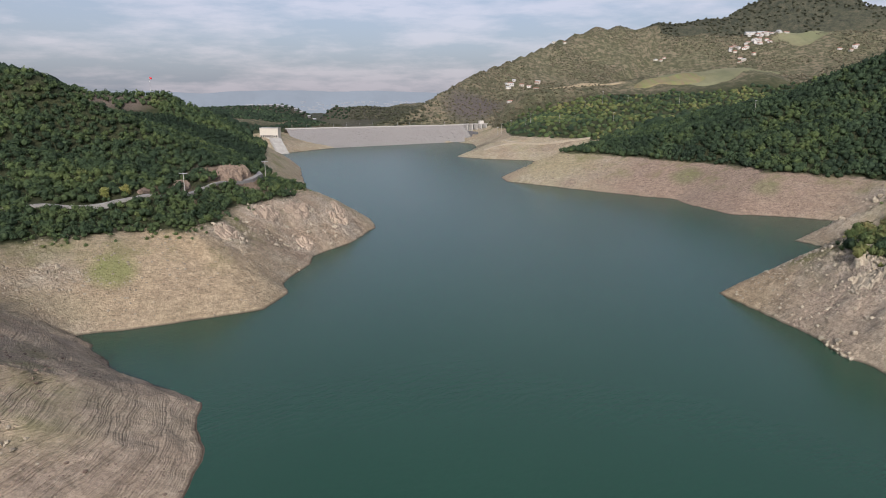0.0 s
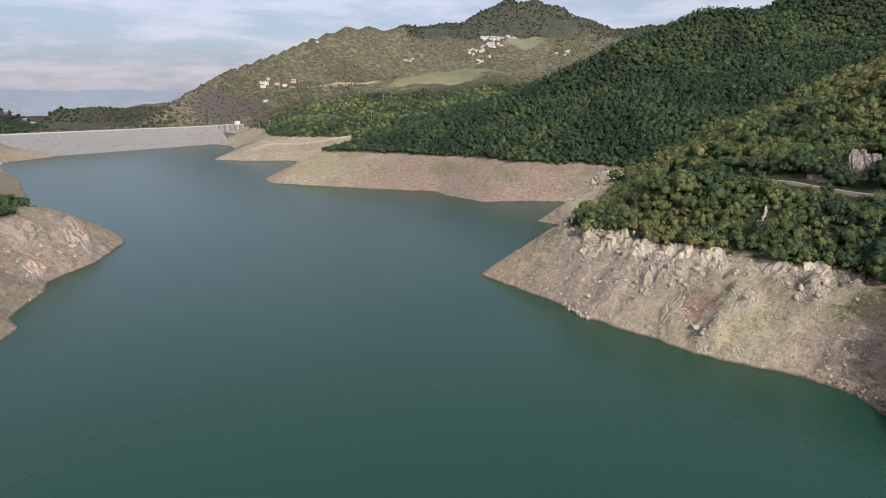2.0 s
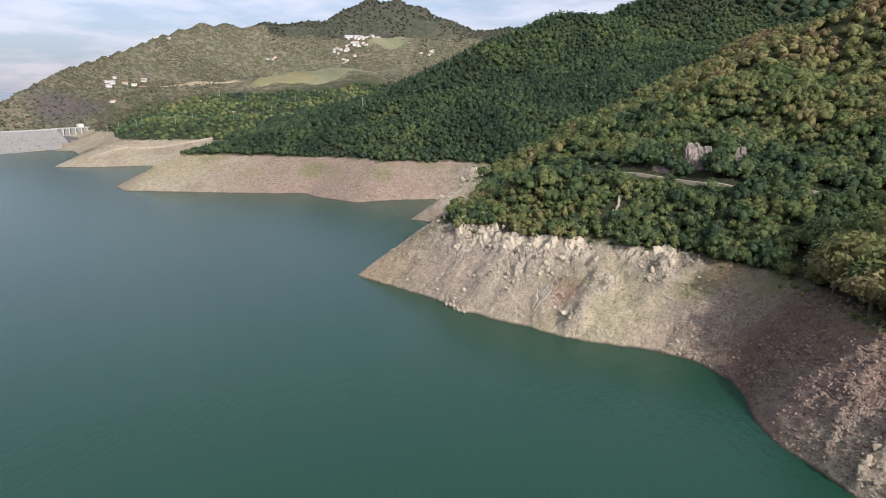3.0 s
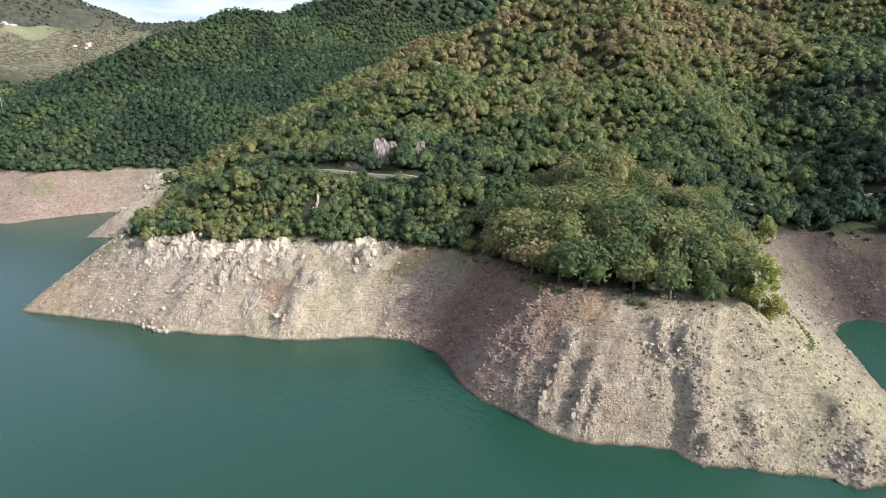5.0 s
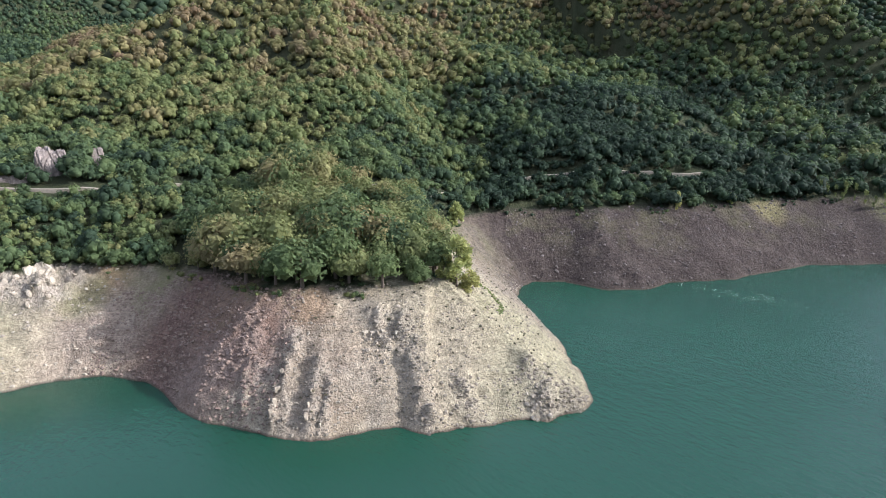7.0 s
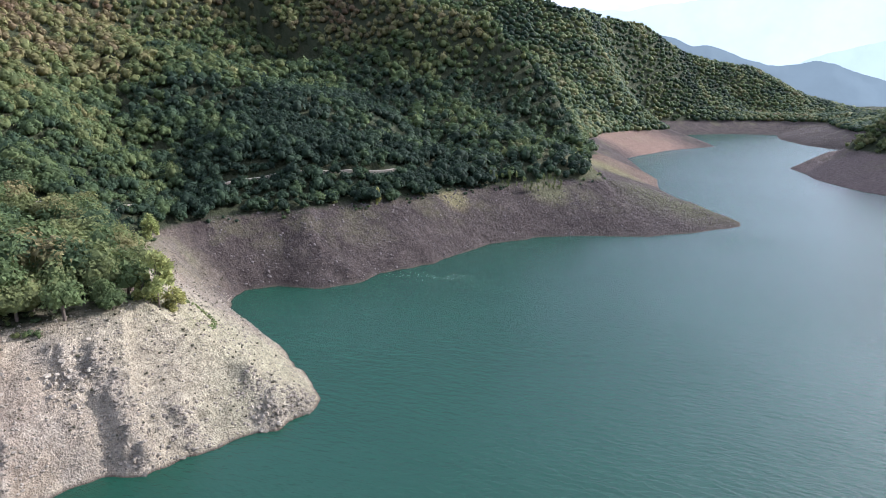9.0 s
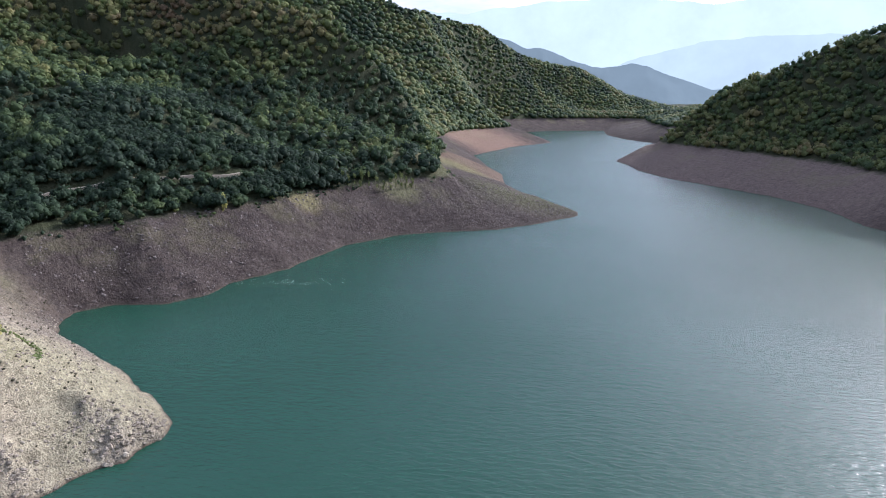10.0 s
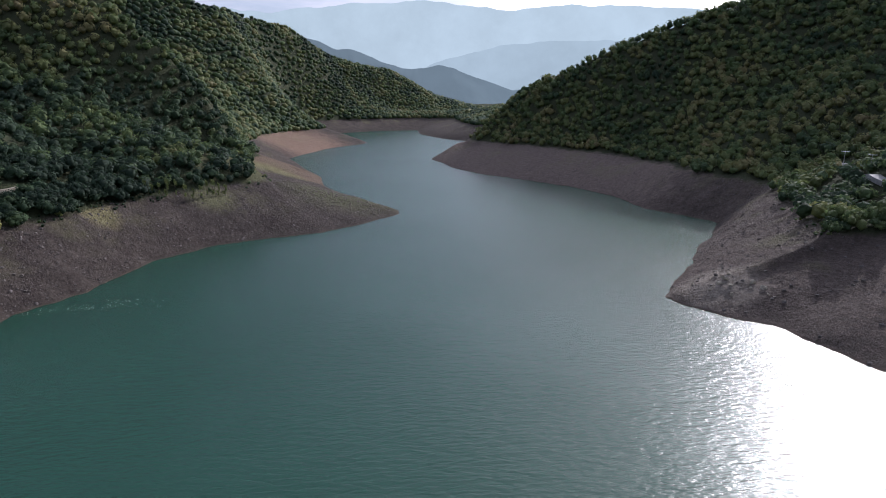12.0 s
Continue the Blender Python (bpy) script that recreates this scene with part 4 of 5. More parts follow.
        root.matrix_basis = Matrix.Translation(p[i]) @ Matrix.Rotation(rng.random() * 6.28, 4, "Z") @ Matrix.Diagonal((s, s, s * (0.95 + 0.35 * rng.random()), 1))
        for nm, me in (("crown", crown), ("trunk", trunk)):
            new(nm, me).parent = root
    # airy yellow poplars and birches that stand alone at the edge of the bank
    airy = [airy_tree(k) for k in (4, 5, 3)]
    for px, py, wide, tall_, k in ((201, 2.5, 6.2, 20, 0), (204, -2, 4.0, 9, 1), (203, 7, 4.0, 10, 2), (296, 4, 4.4, 13.5, 1), (337, -116, 2.0, 12, 2), (350, -150, 3.0, 7, 1), (-174, 315, 3.4, 8, 0), (-165, 320, 3.0, 7, 1), (232, 345, 3.2, 8, 2), (268, 322, 2.6, 6, 1)):
        root = tagged(new("yellow_tree"), "airy slender tree with yellow autumn leaves on the bank", "tree", "yellow trees")
        root.matrix_basis = Matrix.Translation((px, py, float(ground_z(px, py)) - 0.2)) @ Matrix.Diagonal((wide, wide, tall_, 1))
        for nm, me in zip(("crown", "trunk"), airy[k]):
            new(nm, me).parent = root
    pale = [airy_tree(k, M_PALE) for k in (1, 2)]
    for px, py, wide, tall_ in POPLARS:
        root = tagged(new("poplar"), "slim light green poplar above the clay bank", "tree", "poplars")
        root.matrix_basis = Matrix.Translation((px, py, float(ground_z(px, py)) - 0.2)) @ Matrix.Diagonal((wide, wide, tall_, 1))
        for nm, me in zip(("crown", "trunk"), pale[rng.integers(2)]):
            new(nm, me).parent = root
    for x0, x1, y0, y1, step, small, wide, kind in ((-700, -50, 230, 720, 4.8, 1.9, 1.4, "middle"), (-50, 1100, -1000, 420, 7.1, 3.3, 2.3, "middle"), (-50, 1100, 420, 1000, 5.0, 2.2, 1.8, "distant"), (-700, -50, 720, 1000, 5.6, 2.2, 1.5, "distant")):
        x, y = jittered(x0, x1, y0, y1, step)
        r = np.hypot(x - 80, y - 10)
        keep, z = wooded(x, y)
        keep &= (r >= 370) & (r < 900) & ~((x < -260) & (y < 300))
        size = (small + wide * rng.random(x.size) ** 1.4) * (1 + 0.3 * fbm(x / 50, y / 50, 2, 62))
        size *= np.where((x < 0) & (y < 480) & (z < 33.5), 0.62, 1.0)
        p = np.stack([x, y, z], -1)
        scatter_mesh("woodland", CROWNS[kind], p[keep], size[keep], size[keep] * 2.0, M_LEAF, "wooded hillside in mixed green and brown leaf", "woodland", True)
    for x0, x1, y0, y1, step, near_, reach in ((200, 1700, -1900, 300, 8.0, 900, 2000), (-600, 1500, 300, 2300, 10.0, 900, 2300), (300, 2600, 1800, 3100, 19.0, 2300, 3500)):
        x, y = jittered(x0, x1, y0, y1, step)
        r = np.hypot(x - 80, y - 10)
        keep, z = wooded(x, y)
        keep &= (r >= near_) & (r < reach) & ~((x < -260) & (y < 300))
        size = step * (0.58 + 0.30 * rng.random(x.size))
        size *= np.where((y > 900) & (y < 2350), np.where((x < -40) | (y < 1240), 0.56, 0.36), 1.0) * np.where(y > 2350, 0.46, 1.0)
        p = np.stack([x, y, z - 1], -1)
        high = (y > 1235) & (x > -250)
        for pick, leaf in ((keep & ~high, M_LEAF), (keep & high, M_DULL)):
            scatter_mesh("woodland", CROWNS["far"], p[pick], size[pick], size[pick] * 1.5, leaf, "distant woods and scrub on the hills", "woodland", True)


build_woods()

# ---- rock on the banks ----
def rock_shape(level, cuts, squash):
    """A stone cut by random planes, about one metre in radius."""
    v, f = ICO[level]
    v = v * (1 + 0.12 * rng.normal(size=(len(v), 1)))
    n = rng.normal(size=(cuts, 3))
    n /= np.linalg.norm(n, axis=1)[:, None]
    for k in n:
        over = np.clip(v @ k - (0.45 + 0.35 * rng.random()), 0, None)
        v = v - over[:, None] * k
    return v * np.array([1, 0.8, squash]), f


STONES = [rock_shape(1, 5, 0.6) for _ in range(8)]
BOULDERS = [mesh_from("boulder", *rock_shape(2, 9, 0.75), M_ROCK) for _ in range(7)]
M_FAN_STONE = rock_material("tan_stone", [(0.3, (0.17, 0.14, 0.105)), (0.5, (0.28, 0.24, 0.178)), (0.7, (0.38, 0.335, 0.255))])
M_RED_ROCK = rock_material("brown_rock", [(0.3, (0.14, 0.095, 0.072)), (0.5, (0.22, 0.16, 0.122)), (0.7, (0.29, 0.225, 0.18))])
# dark scree, its colour lowered further to paint in cloud shade
M_SHADE_ROCK = rock_material("shade_toned_scree", [(0.3, (0.085, 0.07, 0.062)), (0.5, (0.15, 0.127, 0.112)), (0.7, (0.22, 0.192, 0.17))])


def on_bank(x, y, low=0.4, high=FULL + 1):
    z = ground_z(x, y)
    return (z > low) & (z < high), z


def scatter_stones(name, x0, x1, y0, y1, step, small, big, mat, density, label, seed):
    x, y = jittered(x0, x1, y0, y1, step)
    ok, z = on_bank(x, y)
    ok &= fbm(x / 18, y / 18, 3, seed) + 0.4 * rng.normal(size=x.size) > density
    x, y, z = x[ok], y[ok], z[ok]
    size = small + (big - small) * rng.random(x.size) ** 4
    scatter_mesh(name, STONES, np.stack([x, y, z - 0.02 * size], -1), size, size * 2.3, mat, label, "stones")


scatter_stones("stones", 120, 280, -45, 56, 0.95, 0.16, 0.75, M_FAN_STONE, -0.15, "loose pale stones strewn over the gravel fan", 201)
scatter_stones("stones", 115, 260, 122, 330, 1.45, 0.2, 1.1, M_ROCK, 0.0, "pale rubble on the rocky bank", 202)
scatter_stones("stones", 140, 205, 52, 122, 0.85, 0.25, 1.05, M_RED_ROCK, -0.35, "reddish brown scree beside the fan", 203)
scatter_stones("stones", -185, -35, 225, 470, 1.9, 0.25, 1.0, M_FAN_STONE, 0.12, "scattered stones on the tan headland bank", 204)
scatter_stones("stones", -150, -55, 100, 215, 2.0, 0.25, 0.9, M_RED_ROCK, 0.45, "few stones on the terraced near bank", 205)
scatter_stones("stones", 258, 400, -400, -20, 1.9, 0.3, 1.3, M_SHADE_ROCK, -0.05, "dark stones, toned down with painted shade, on the cove's clay bank", 206)
scatter_stones("stones", 40, 340, 340, 720, 4.5, 0.4, 1.4, M_RED_ROCK, 0.25, "stones on the far promontory bank", 207)
scatter_stones("stones", -40, 110, -520, -235, 2.8, 0.3, 1.3, M_SHADE_ROCK, 0.1, "dark stones, toned down with painted shade, on the western bank", 208)


def rubble(name, mat, label, *lines):
    """Broken rock lying along ribs: lines of (x0, y0, x1, y1, half width, count)."""
    spots = []
    for x0, y0, x1, y1, w, n in lines:
        s_, off = rng.random(n), rng.normal(size=n) * w * 0.6
        length = math.hypot(x1 - x0, y1 - y0)
        spots.append(np.stack([x0 + (x1 - x0) * s_ - (y1 - y0) / length * off, y0 + (y1 - y0) * s_ + (x1 - x0) / length * off], -1))
    x, y = np.concatenate(spots).T
    ok, z = on_bank(x, y, 0.1)
    x, y, z = x[ok], y[ok], z[ok]
    size = 0.22 + 0.85 * rng.random(x.size) ** 2.5
    scatter_mesh(name, STONES, np.stack([x, y, z - 0.05 * size], -1), size, size * 1.9, mat, label, "stones")


rubble("rubble", M_FAN_STONE, "broken pale rock heaped along the ribs of the fan", (172, 51, 148, 52.3, 3, 130), (163, 42, 147.6, 42.2, 2.6, 90), (158, 37.5, 146, 38, 2.4, 70), (180, 19, 151, 10.5, 4.5, 260), (166, 1, 156, -2, 5, 130), (178, 24, 174, 22, 4, 120), (176, -19, 160, -25, 5, 200), (172, -28, 162, -34, 4, 110), (150, 12, 156, -14, 2.4, 120), (158, -20, 168, -38, 2.4, 120))
rubble("rubble", M_ROCK, "broken pale rock below the crags of the bank", (190, 167, 160, 158, 2.2, 140), (178, 192, 158, 192, 5, 140), (173, 176, 160, 174, 4, 90), (178, 211, 155, 206, 5, 120), (172, 229, 148, 224, 5, 120), (205, 150, 186, 143, 5, 90))
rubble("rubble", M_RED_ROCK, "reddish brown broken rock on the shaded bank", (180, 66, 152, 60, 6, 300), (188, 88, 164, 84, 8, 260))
rubble("rubble", M_ROCK, "broken tan rock on the headland bank", (-106, 352, -74, 336, 6, 90), (-92, 372, -62, 362, 6, 90), (-74, 392, -52, 398, 5, 90), (-172, 240, -146, 250, 6, 90))


def boulder(x, y, size, label="pale angular boulder on the bare bank", mesh=None, sink=0.15, stretch=(1, 1, 1), turn=None):
    ob = tagged(new("boulder", mesh or BOULDERS[rng.integers(len(BOULDERS))]), label, "boulder", "boulders on the banks")
    turn = rng.random() * 6.28 if turn is None else turn
    ob.matrix_basis = Matrix.Translation((x, y, float(ground_z(x, y)) + size * (0.45 - sink * 2) * stretch[2])) @ Matrix.Rotation(turn, 4, "Z") @ Matrix.Diagonal((size * stretch[0], size * stretch[1], size * stretch[2], 1))
    return ob


def boulder_field(cx, cy, rx, ry, count, small, big, label="pale angular boulder on the bare bank"):
    made = 0
    for _ in range(count * 6):
        x, y = cx + rx * rng.normal() * 0.5, cy + ry * rng.normal() * 0.5
        if made < count and on_bank(np.array(x), np.array(y), 0.1)[0]:
            boulder(x, y, small + (big - small) * rng.random() ** 2, label)
            made += 1


boulder_field(168, 222, 12, 34, 46, 0.5, 1.6)
boulder_field(178, 185, 14, 20, 34, 0.5, 1.6)
boulder_field(205, 148, 12, 12, 12, 0.6, 1.8)
boulder_field(166, 160, 7, 8, 14, 0.6, 1.5)
boulder_field(142, 205, 3, 22, 16, 0.7, 1.5, "pale boulder at the waterline")
boulder_field(-100, 345, 18, 30, 40, 0.5, 1.7)
boulder_field(-70, 385, 14, 22, 32, 0.5, 1.8)
boulder_field(-112, 300, 14, 8, 14, 0.8, 2.0)
boulder_field(-160, 245, 10, 8, 22, 0.6, 1.6)
boulder_field(-95, 121, 8, 5, 16, 0.4, 1.0, "small pale boulder on the terraced near bank")
boulder_field(-74, 166, 1.5, 3, 3, 0.5, 0.9, "weathered stump-like boulder at the waterline")
boulder_field(177, 27, 7, 5, 46, 0.35, 1.2, "grey boulder heaped on the gravel fan")
boulder_field(160, -20, 6, 6, 10, 0.7, 1.4)
boulder_field(322, 447, 14, 8, 14, 1.0, 2.6)
boulder_field(255, 390, 12, 16, 16, 0.8, 2.0)
boulder_field(40, -288, 14, 8, 12, 0.8, 2.2, "dark boulder on the western bank")


SLABS = [mesh_from("bedrock", *rock_shape(2, 12, 1.0), M_ROCK) for _ in range(7)]
FAN_SLABS = [mesh_from("bedrock", *rock_shape(2, 12, 1.0), M_FAN_STONE) for _ in range(5)]


def slab(x, y, size, tall, label, kind=SLABS, turn=None, lean=0.3, category="rock"):
    """A leaning angular slab of bedrock, sunk into the ground."""
    ob = tagged(new("bedrock", kind[rng.integers(len(kind))]), label, category, "bedrock slabs")
    turn = rng.random() * 6.28 if turn is None else turn
    m = Matrix.Translation((x, y, float(ground_z(x, y)) + 0.1 * size * tall)) @ Matrix.Rotation(turn, 4, "Z") @ Matrix.Rotation(lean, 4, "Y")
    ob.matrix_basis = m @ Matrix.Diagonal((size, size * 0.6, size * tall, 1))


def slab_field(cx, cy, rx, ry, count, small, big, tall, label, kind=SLABS):
    for _ in range(count):
        x, y = cx + rx * (2 * rng.random() - 1), cy + ry * (2 * rng.random() - 1)
        if float(ground_z(x, y)) > 0.3:
            slab(x, y, small + (big - small) * rng.random() ** 2, tall * (0.7 + 0.6 * rng.random()), label, kind, -0.2 + 0.5 * rng.normal())


BED = "pale jointed bedrock breaking out of the bank"
slab_field(173, 236, 7, 16, 14, 0.8, 1.9, 0.7, BED)
slab_field(176, 212, 7, 14, 14, 0.8, 1.9, 0.7, BED)
slab_field(183, 190, 8, 11, 14, 0.8, 2.2, 0.7, BED)
slab_field(204, 149, 10, 8, 14, 1.0, 2.6, 0.8, BED)
slab_field(174, 161, 13, 3, 18, 0.8, 2.0, 0.9, "pale rock rib running down the bank")
slab_field(162, 203, 8, 18, 16, 0.7, 1.8, 0.7, BED)
slab_field(-104, 357, 10, 10, 12, 0.7, 1.8, 0.8, "tan bedrock breaking out of the headland bank")
slab_field(-88, 378, 11, 11, 12, 0.7, 1.8, 0.8, "tan bedrock breaking out of the headland bank")
slab_field(-68, 395, 9, 16, 14, 0.7, 1.9, 0.8, "tan bedrock breaking out of the headland bank")
slab_field(-108, 301, 11, 6, 9, 0.6, 1.5, 0.7, "tan bedrock breaking out of the headland bank")
for bx, by, size, tall in ((149.5, 52.4, 2.0, 0.8), (152.5, 52.2, 2.2, 0.9), (156, 52, 1.9, 0.8), (160, 51.6, 1.5, 0.8), (149, 48.6, 1.3, 0.7), (148.8, 42.4, 1.9, 0.9), (152, 42.4, 1.9, 0.8), (155.5, 42.3, 1.5, 0.7), (147.8, 38.4, 1.5, 0.8), (150.5, 38, 1.2, 0.8), (152.5, 11, 1.5, 0.7), (156, 12.4, 1.3, 0.7), (161, -24.6, 1.6, 0.7), (164.5, -23, 1.3, 0.7)):
    slab(bx, by, size, tall, "worn pale rock ribs running down the fan", FAN_SLABS, 0.15 * rng.normal(), 0.45)
slab_field(250, 385, 8, 10, 10, 1.0, 2.6, 0.8, BED)
slab_field(322, 448, 10, 5, 10, 1.2, 3.2, 0.8, BED)


def outcrop(cx, cy, across, down, amp, label, seed, mat=M_ROCK, rise=0.0):
    """A ragged patch of bare rock standing out of the slope, ribbed down the fall of the ground."""
    e_ = 5.0
    g = np.array([float(ground_z(cx + e_, cy) - ground_z(cx - e_, cy)), float(ground_z(cx, cy + e_) - ground_z(cx, cy - e_))])
    g /= np.linalg.norm(g) + 1e-6
    s = np.array([-g[1], g[0]])
    n = 50
    u, v = np.meshgrid(np.linspace(-1, 1, n), np.linspace(-1, 1, n))
    x, y = cx + s[0] * u * across + g[0] * v * down, cy + s[1] * u * across + g[1] * v * down
    rim = np.hypot(u, v * 0.9) + 0.26 * fbm(u * 3.1 + seed, v * 2.0, 3, seed)
    mask = np.clip((0.86 - rim) * 5, 0, 1)
    c1, g1 = cells(u * across / 2.6, v * down / 6.0, seed + 1)
    c2, g2 = cells(u * across / 1.1, v * down / 1.7, seed + 2)
    high = amp * (0.45 + 0.75 * c1 * np.clip(g1 * 5, 0, 1) + 0.3 * c2 * np.clip(g2 * 4, 0, 1) - 0.35 * v)
    high = high + rise * np.clip((v + 0.75) / 0.7, 0, 1) * np.clip((1.0 - v) / 0.5, 0, 1)
    z = ground_z(x, y) - 0.8 + mask * (0.8 + high)
    x, y = x - g[0] * mask * high * 0.3, y - g[1] * mask * high * 0.3
    idx = np.arange(n * n).reshape(n, n)
    faces = np.stack([idx[:-1, :-1], idx[:-1, 1:], idx[1:, 1:], idx[1:, :-1]], -1).reshape(-1, 4)
    tagged(new("rock_outcrop", mesh_from("rock_outcrop", np.stack([x, y, z], -1).reshape(-1, 3), faces, mat)), label, "rock", "rock outcrops")


M_FACE = rock_material("pinkish_grey_rock", [(0.3, (0.12, 0.10, 0.085)), (0.5, (0.24, 0.20, 0.17)), (0.7, (0.36, 0.31, 0.265))])
for k in range(9):
    slab(222 - 1.25 * k, 190 - 0.6 * k + 0.7 * math.sin(4 * k), 1.2 + 0.5 * math.sin(2.3 * k + 1), 1.7 + 0.4 * math.sin(3 * k), "pale ribbed rock standing among the trees", SLABS, 0.4 + 0.3 * math.sin(5 * k), 0.25)
outcrop(275, 187, 9, 8, 3.0, "pinkish grey rock face cut above the spur road", 511, M_FACE, rise=5.5)
outcrop(285, 172, 3.6, 5, 1.6, "small pinkish rock face above the spur road", 521, M_FACE, rise=6.0)
outcrop(261, 194, 10, 3.2, 1.2, "bare pink earth cutting beside the spur road", 531, M_FACE, rise=1.0)
for k, (ox, oy, wide, deep) in enumerate(((171, 240, 9, 6), (173, 226, 9, 6), (175, 212, 9, 6.5), (183, 196, 8, 6), (189, 184, 7, 6), (200, 164, 8, 5), (209, 153, 7, 4), (164, 230, 6, 5), (171, 195, 6, 6), (166, 178, 4, 7))):
    outcrop(ox, oy, wide, deep, 0.75 if k < 5 else 0.55, "pale jointed bedrock ledge under the edge of the woods", 600 + 10 * k)
M_TAN = rock_material("tan_bedrock", [(0.3, (0.21, 0.155, 0.115)), (0.5, (0.35, 0.275, 0.205)), (0.7, (0.45, 0.37, 0.285))])
M_CUT = rock_material("tan_cut_rock", [(0.3, (0.14, 0.10, 0.072)), (0.5, (0.235, 0.175, 0.13)), (0.7, (0.32, 0.25, 0.19))])
outcrop(-139, 404, 13, 9, 2.2, "tan rock cutting above the headland road", 711, M_CUT, rise=3.5)
outcrop(-137, 420, 8, 6, 1.6, "tan rock cutting above the headland road", 721, M_CUT, rise=2.5)
outcrop(-154, 362, 9, 5, 1.2, "brown earth cutting above the headland road", 731, M_CUT, rise=2.0)
outcrop(-160, 333, 12, 4, 0.9, "brown earth cutting above the headland road", 741, M_CUT, rise=1.0)
for k, (ox, oy, wide, deep) in enumerate(((-104, 357, 11, 8), (-90, 376, 12, 9), (-68, 396, 11, 8), (-108, 301, 9, 6), (-80, 350, 8, 6), (-72, 415, 9, 6))):
    outcrop(ox, oy, wide, deep, 0.9, "tan bedrock ledge breaking out of the headland bank", 800 + 10 * k, M_TAN)


# ---- roads ----
M_ASPHALT = plain("worn_asphalt", (0.16, 0.155, 0.15), 0.75, scale=0.3)
M_WORN = plain("pale_worn_asphalt", (0.27, 0.26, 0.245), 0.8, scale=0.3)
M_TRACK = plain("gravel_track", (0.31, 0.27, 0.205), 0.95, scale=0.4)


def ribbon(name, line, width, mat, label, lift=0.25, step=3.0, cut=True):
    """A road laid on the ground along a line, level across."""
    pts = []
    for p, q in zip(line[:-1], line[1:]):
        n = max(1, int(math.hypot(q[0] - p[0], q[1] - p[1]) / step))
        pts += [(p[0] + (q[0] - p[0]) * k / n, p[1] + (q[1] - p[1]) * k / n) for k in range(n)]
    pts = np.array(pts + [line[-1]], float)
    for _ in range(6):
        pts[1:-1] = (pts[:-2] + 2 * pts[1:-1] + pts[2:]) / 4
    tang = np.gradient(pts, axis=0)
    tang /= np.linalg.norm(tang, axis=1)[:, None]
    side = np.stack([-tang[:, 1], tang[:, 0]], -1)
    zs = np.max([ground_z(*(pts + side * k * width / 2).T) for k in (-1, 0, 1)], axis=0)
    for _ in range(4):
        zs[1:-1] = np.maximum(zs[1:-1], (zs[:-2] + zs[2:]) / 2)
    verts, faces = [], []
    for k, (p, s, z) in enumerate(zip(pts, side, zs)):
        a_, b_ = p - s * width / 2, p + s * width / 2
        verts += [(*a_, z - 2.5), (*a_, z + lift), (*b_, z + lift), (*b_, z - 2.5)]
        if k:
            o, c = 4 * k - 4, 4 * k
            faces += [(o, o + 1, c + 1, c), (o + 1, o + 2, c + 2, c + 1), (o + 2, o + 3, c + 3, c + 2)]
    return tagged(new(name, mesh_from(name, np.array(verts)[:, :], np.array(faces)[:, ::-1], mat)), label, "road", kind="structure"), pts, zs


ribbon("road", ROADS["headland"], 3.6, M_WORN, "narrow asphalt road round the wooded headland")
ribbon("road", ROADS["spur"], 2.6, M_TRACK, "pale unpaved road along the wooded slope")
ribbon("road", ROADS["west_bank"], 6.0, M_WORN, "asphalt road above the western bank")
ribbon("path", [(60, 1060), (72, 1010), (82, 975), (98, 955), (128, 940), (170, 925), (215, 915)], 7.0, M_TRACK, "pale dirt track on the bare bank beside the dam", 0.6, 8)
ribbon("path", [(60, 935), (85, 946), (110, 948)], 6.0, M_TRACK, "pale dirt track on the bare bank beside the dam", 0.6, 8)


# ---- the dam, its spillway and the intake ----
M_RIPRAP = rock_material("grey_riprap", [(0.3, (0.17, 0.16, 0.15)), (0.5, (0.28, 0.265, 0.25)), (0.7, (0.36, 0.345, 0.325))])
M_CONCRETE = plain("weathered_concrete", (0.38, 0.37, 0.345), 0.85, scale=0.15)
M_STAINED = plain("dark_stained_concrete", (0.14, 0.14, 0.145), 0.85, scale=0.15)
M_DARK = plain("dark_opening", (0.03, 0.032, 0.035), 0.4)
M_WHITE = plain("white_render", (0.58, 0.56, 0.52), 0.8, vary=0.08)
M_CREAM = plain("cream_render", (0.50, 0.47, 0.40), 0.8, vary=0.08)
M_TILE = plain("red_roof_tile", (0.30, 0.145, 0.105), 0.8)
M_GREYROOF = plain("grey_sheet_roof", (0.36, 0.37, 0.38), 0.5)
M_STEEL = plain("galvanised_steel", (0.48, 0.49, 0.50), 0.45, 0.6, vary=0.08)


def grid_part(name, rows, mat, parent, label=""):
    """A sheet through rows of points, all of one length."""
    rows = np.array(rows, float)
    n, k = rows.shape[:2]
    idx = np.arange(n * k).reshape(n, k)
    faces = np.stack([idx[:-1, :-1], idx[:-1, 1:], idx[1:, 1:], idx[1:, :-1]], -1).reshape(-1, 4)
    ob = new(name, mesh_from(name, rows.reshape(-1, 3), faces, mat))
    ob.parent = parent
    return tagged(ob, label)


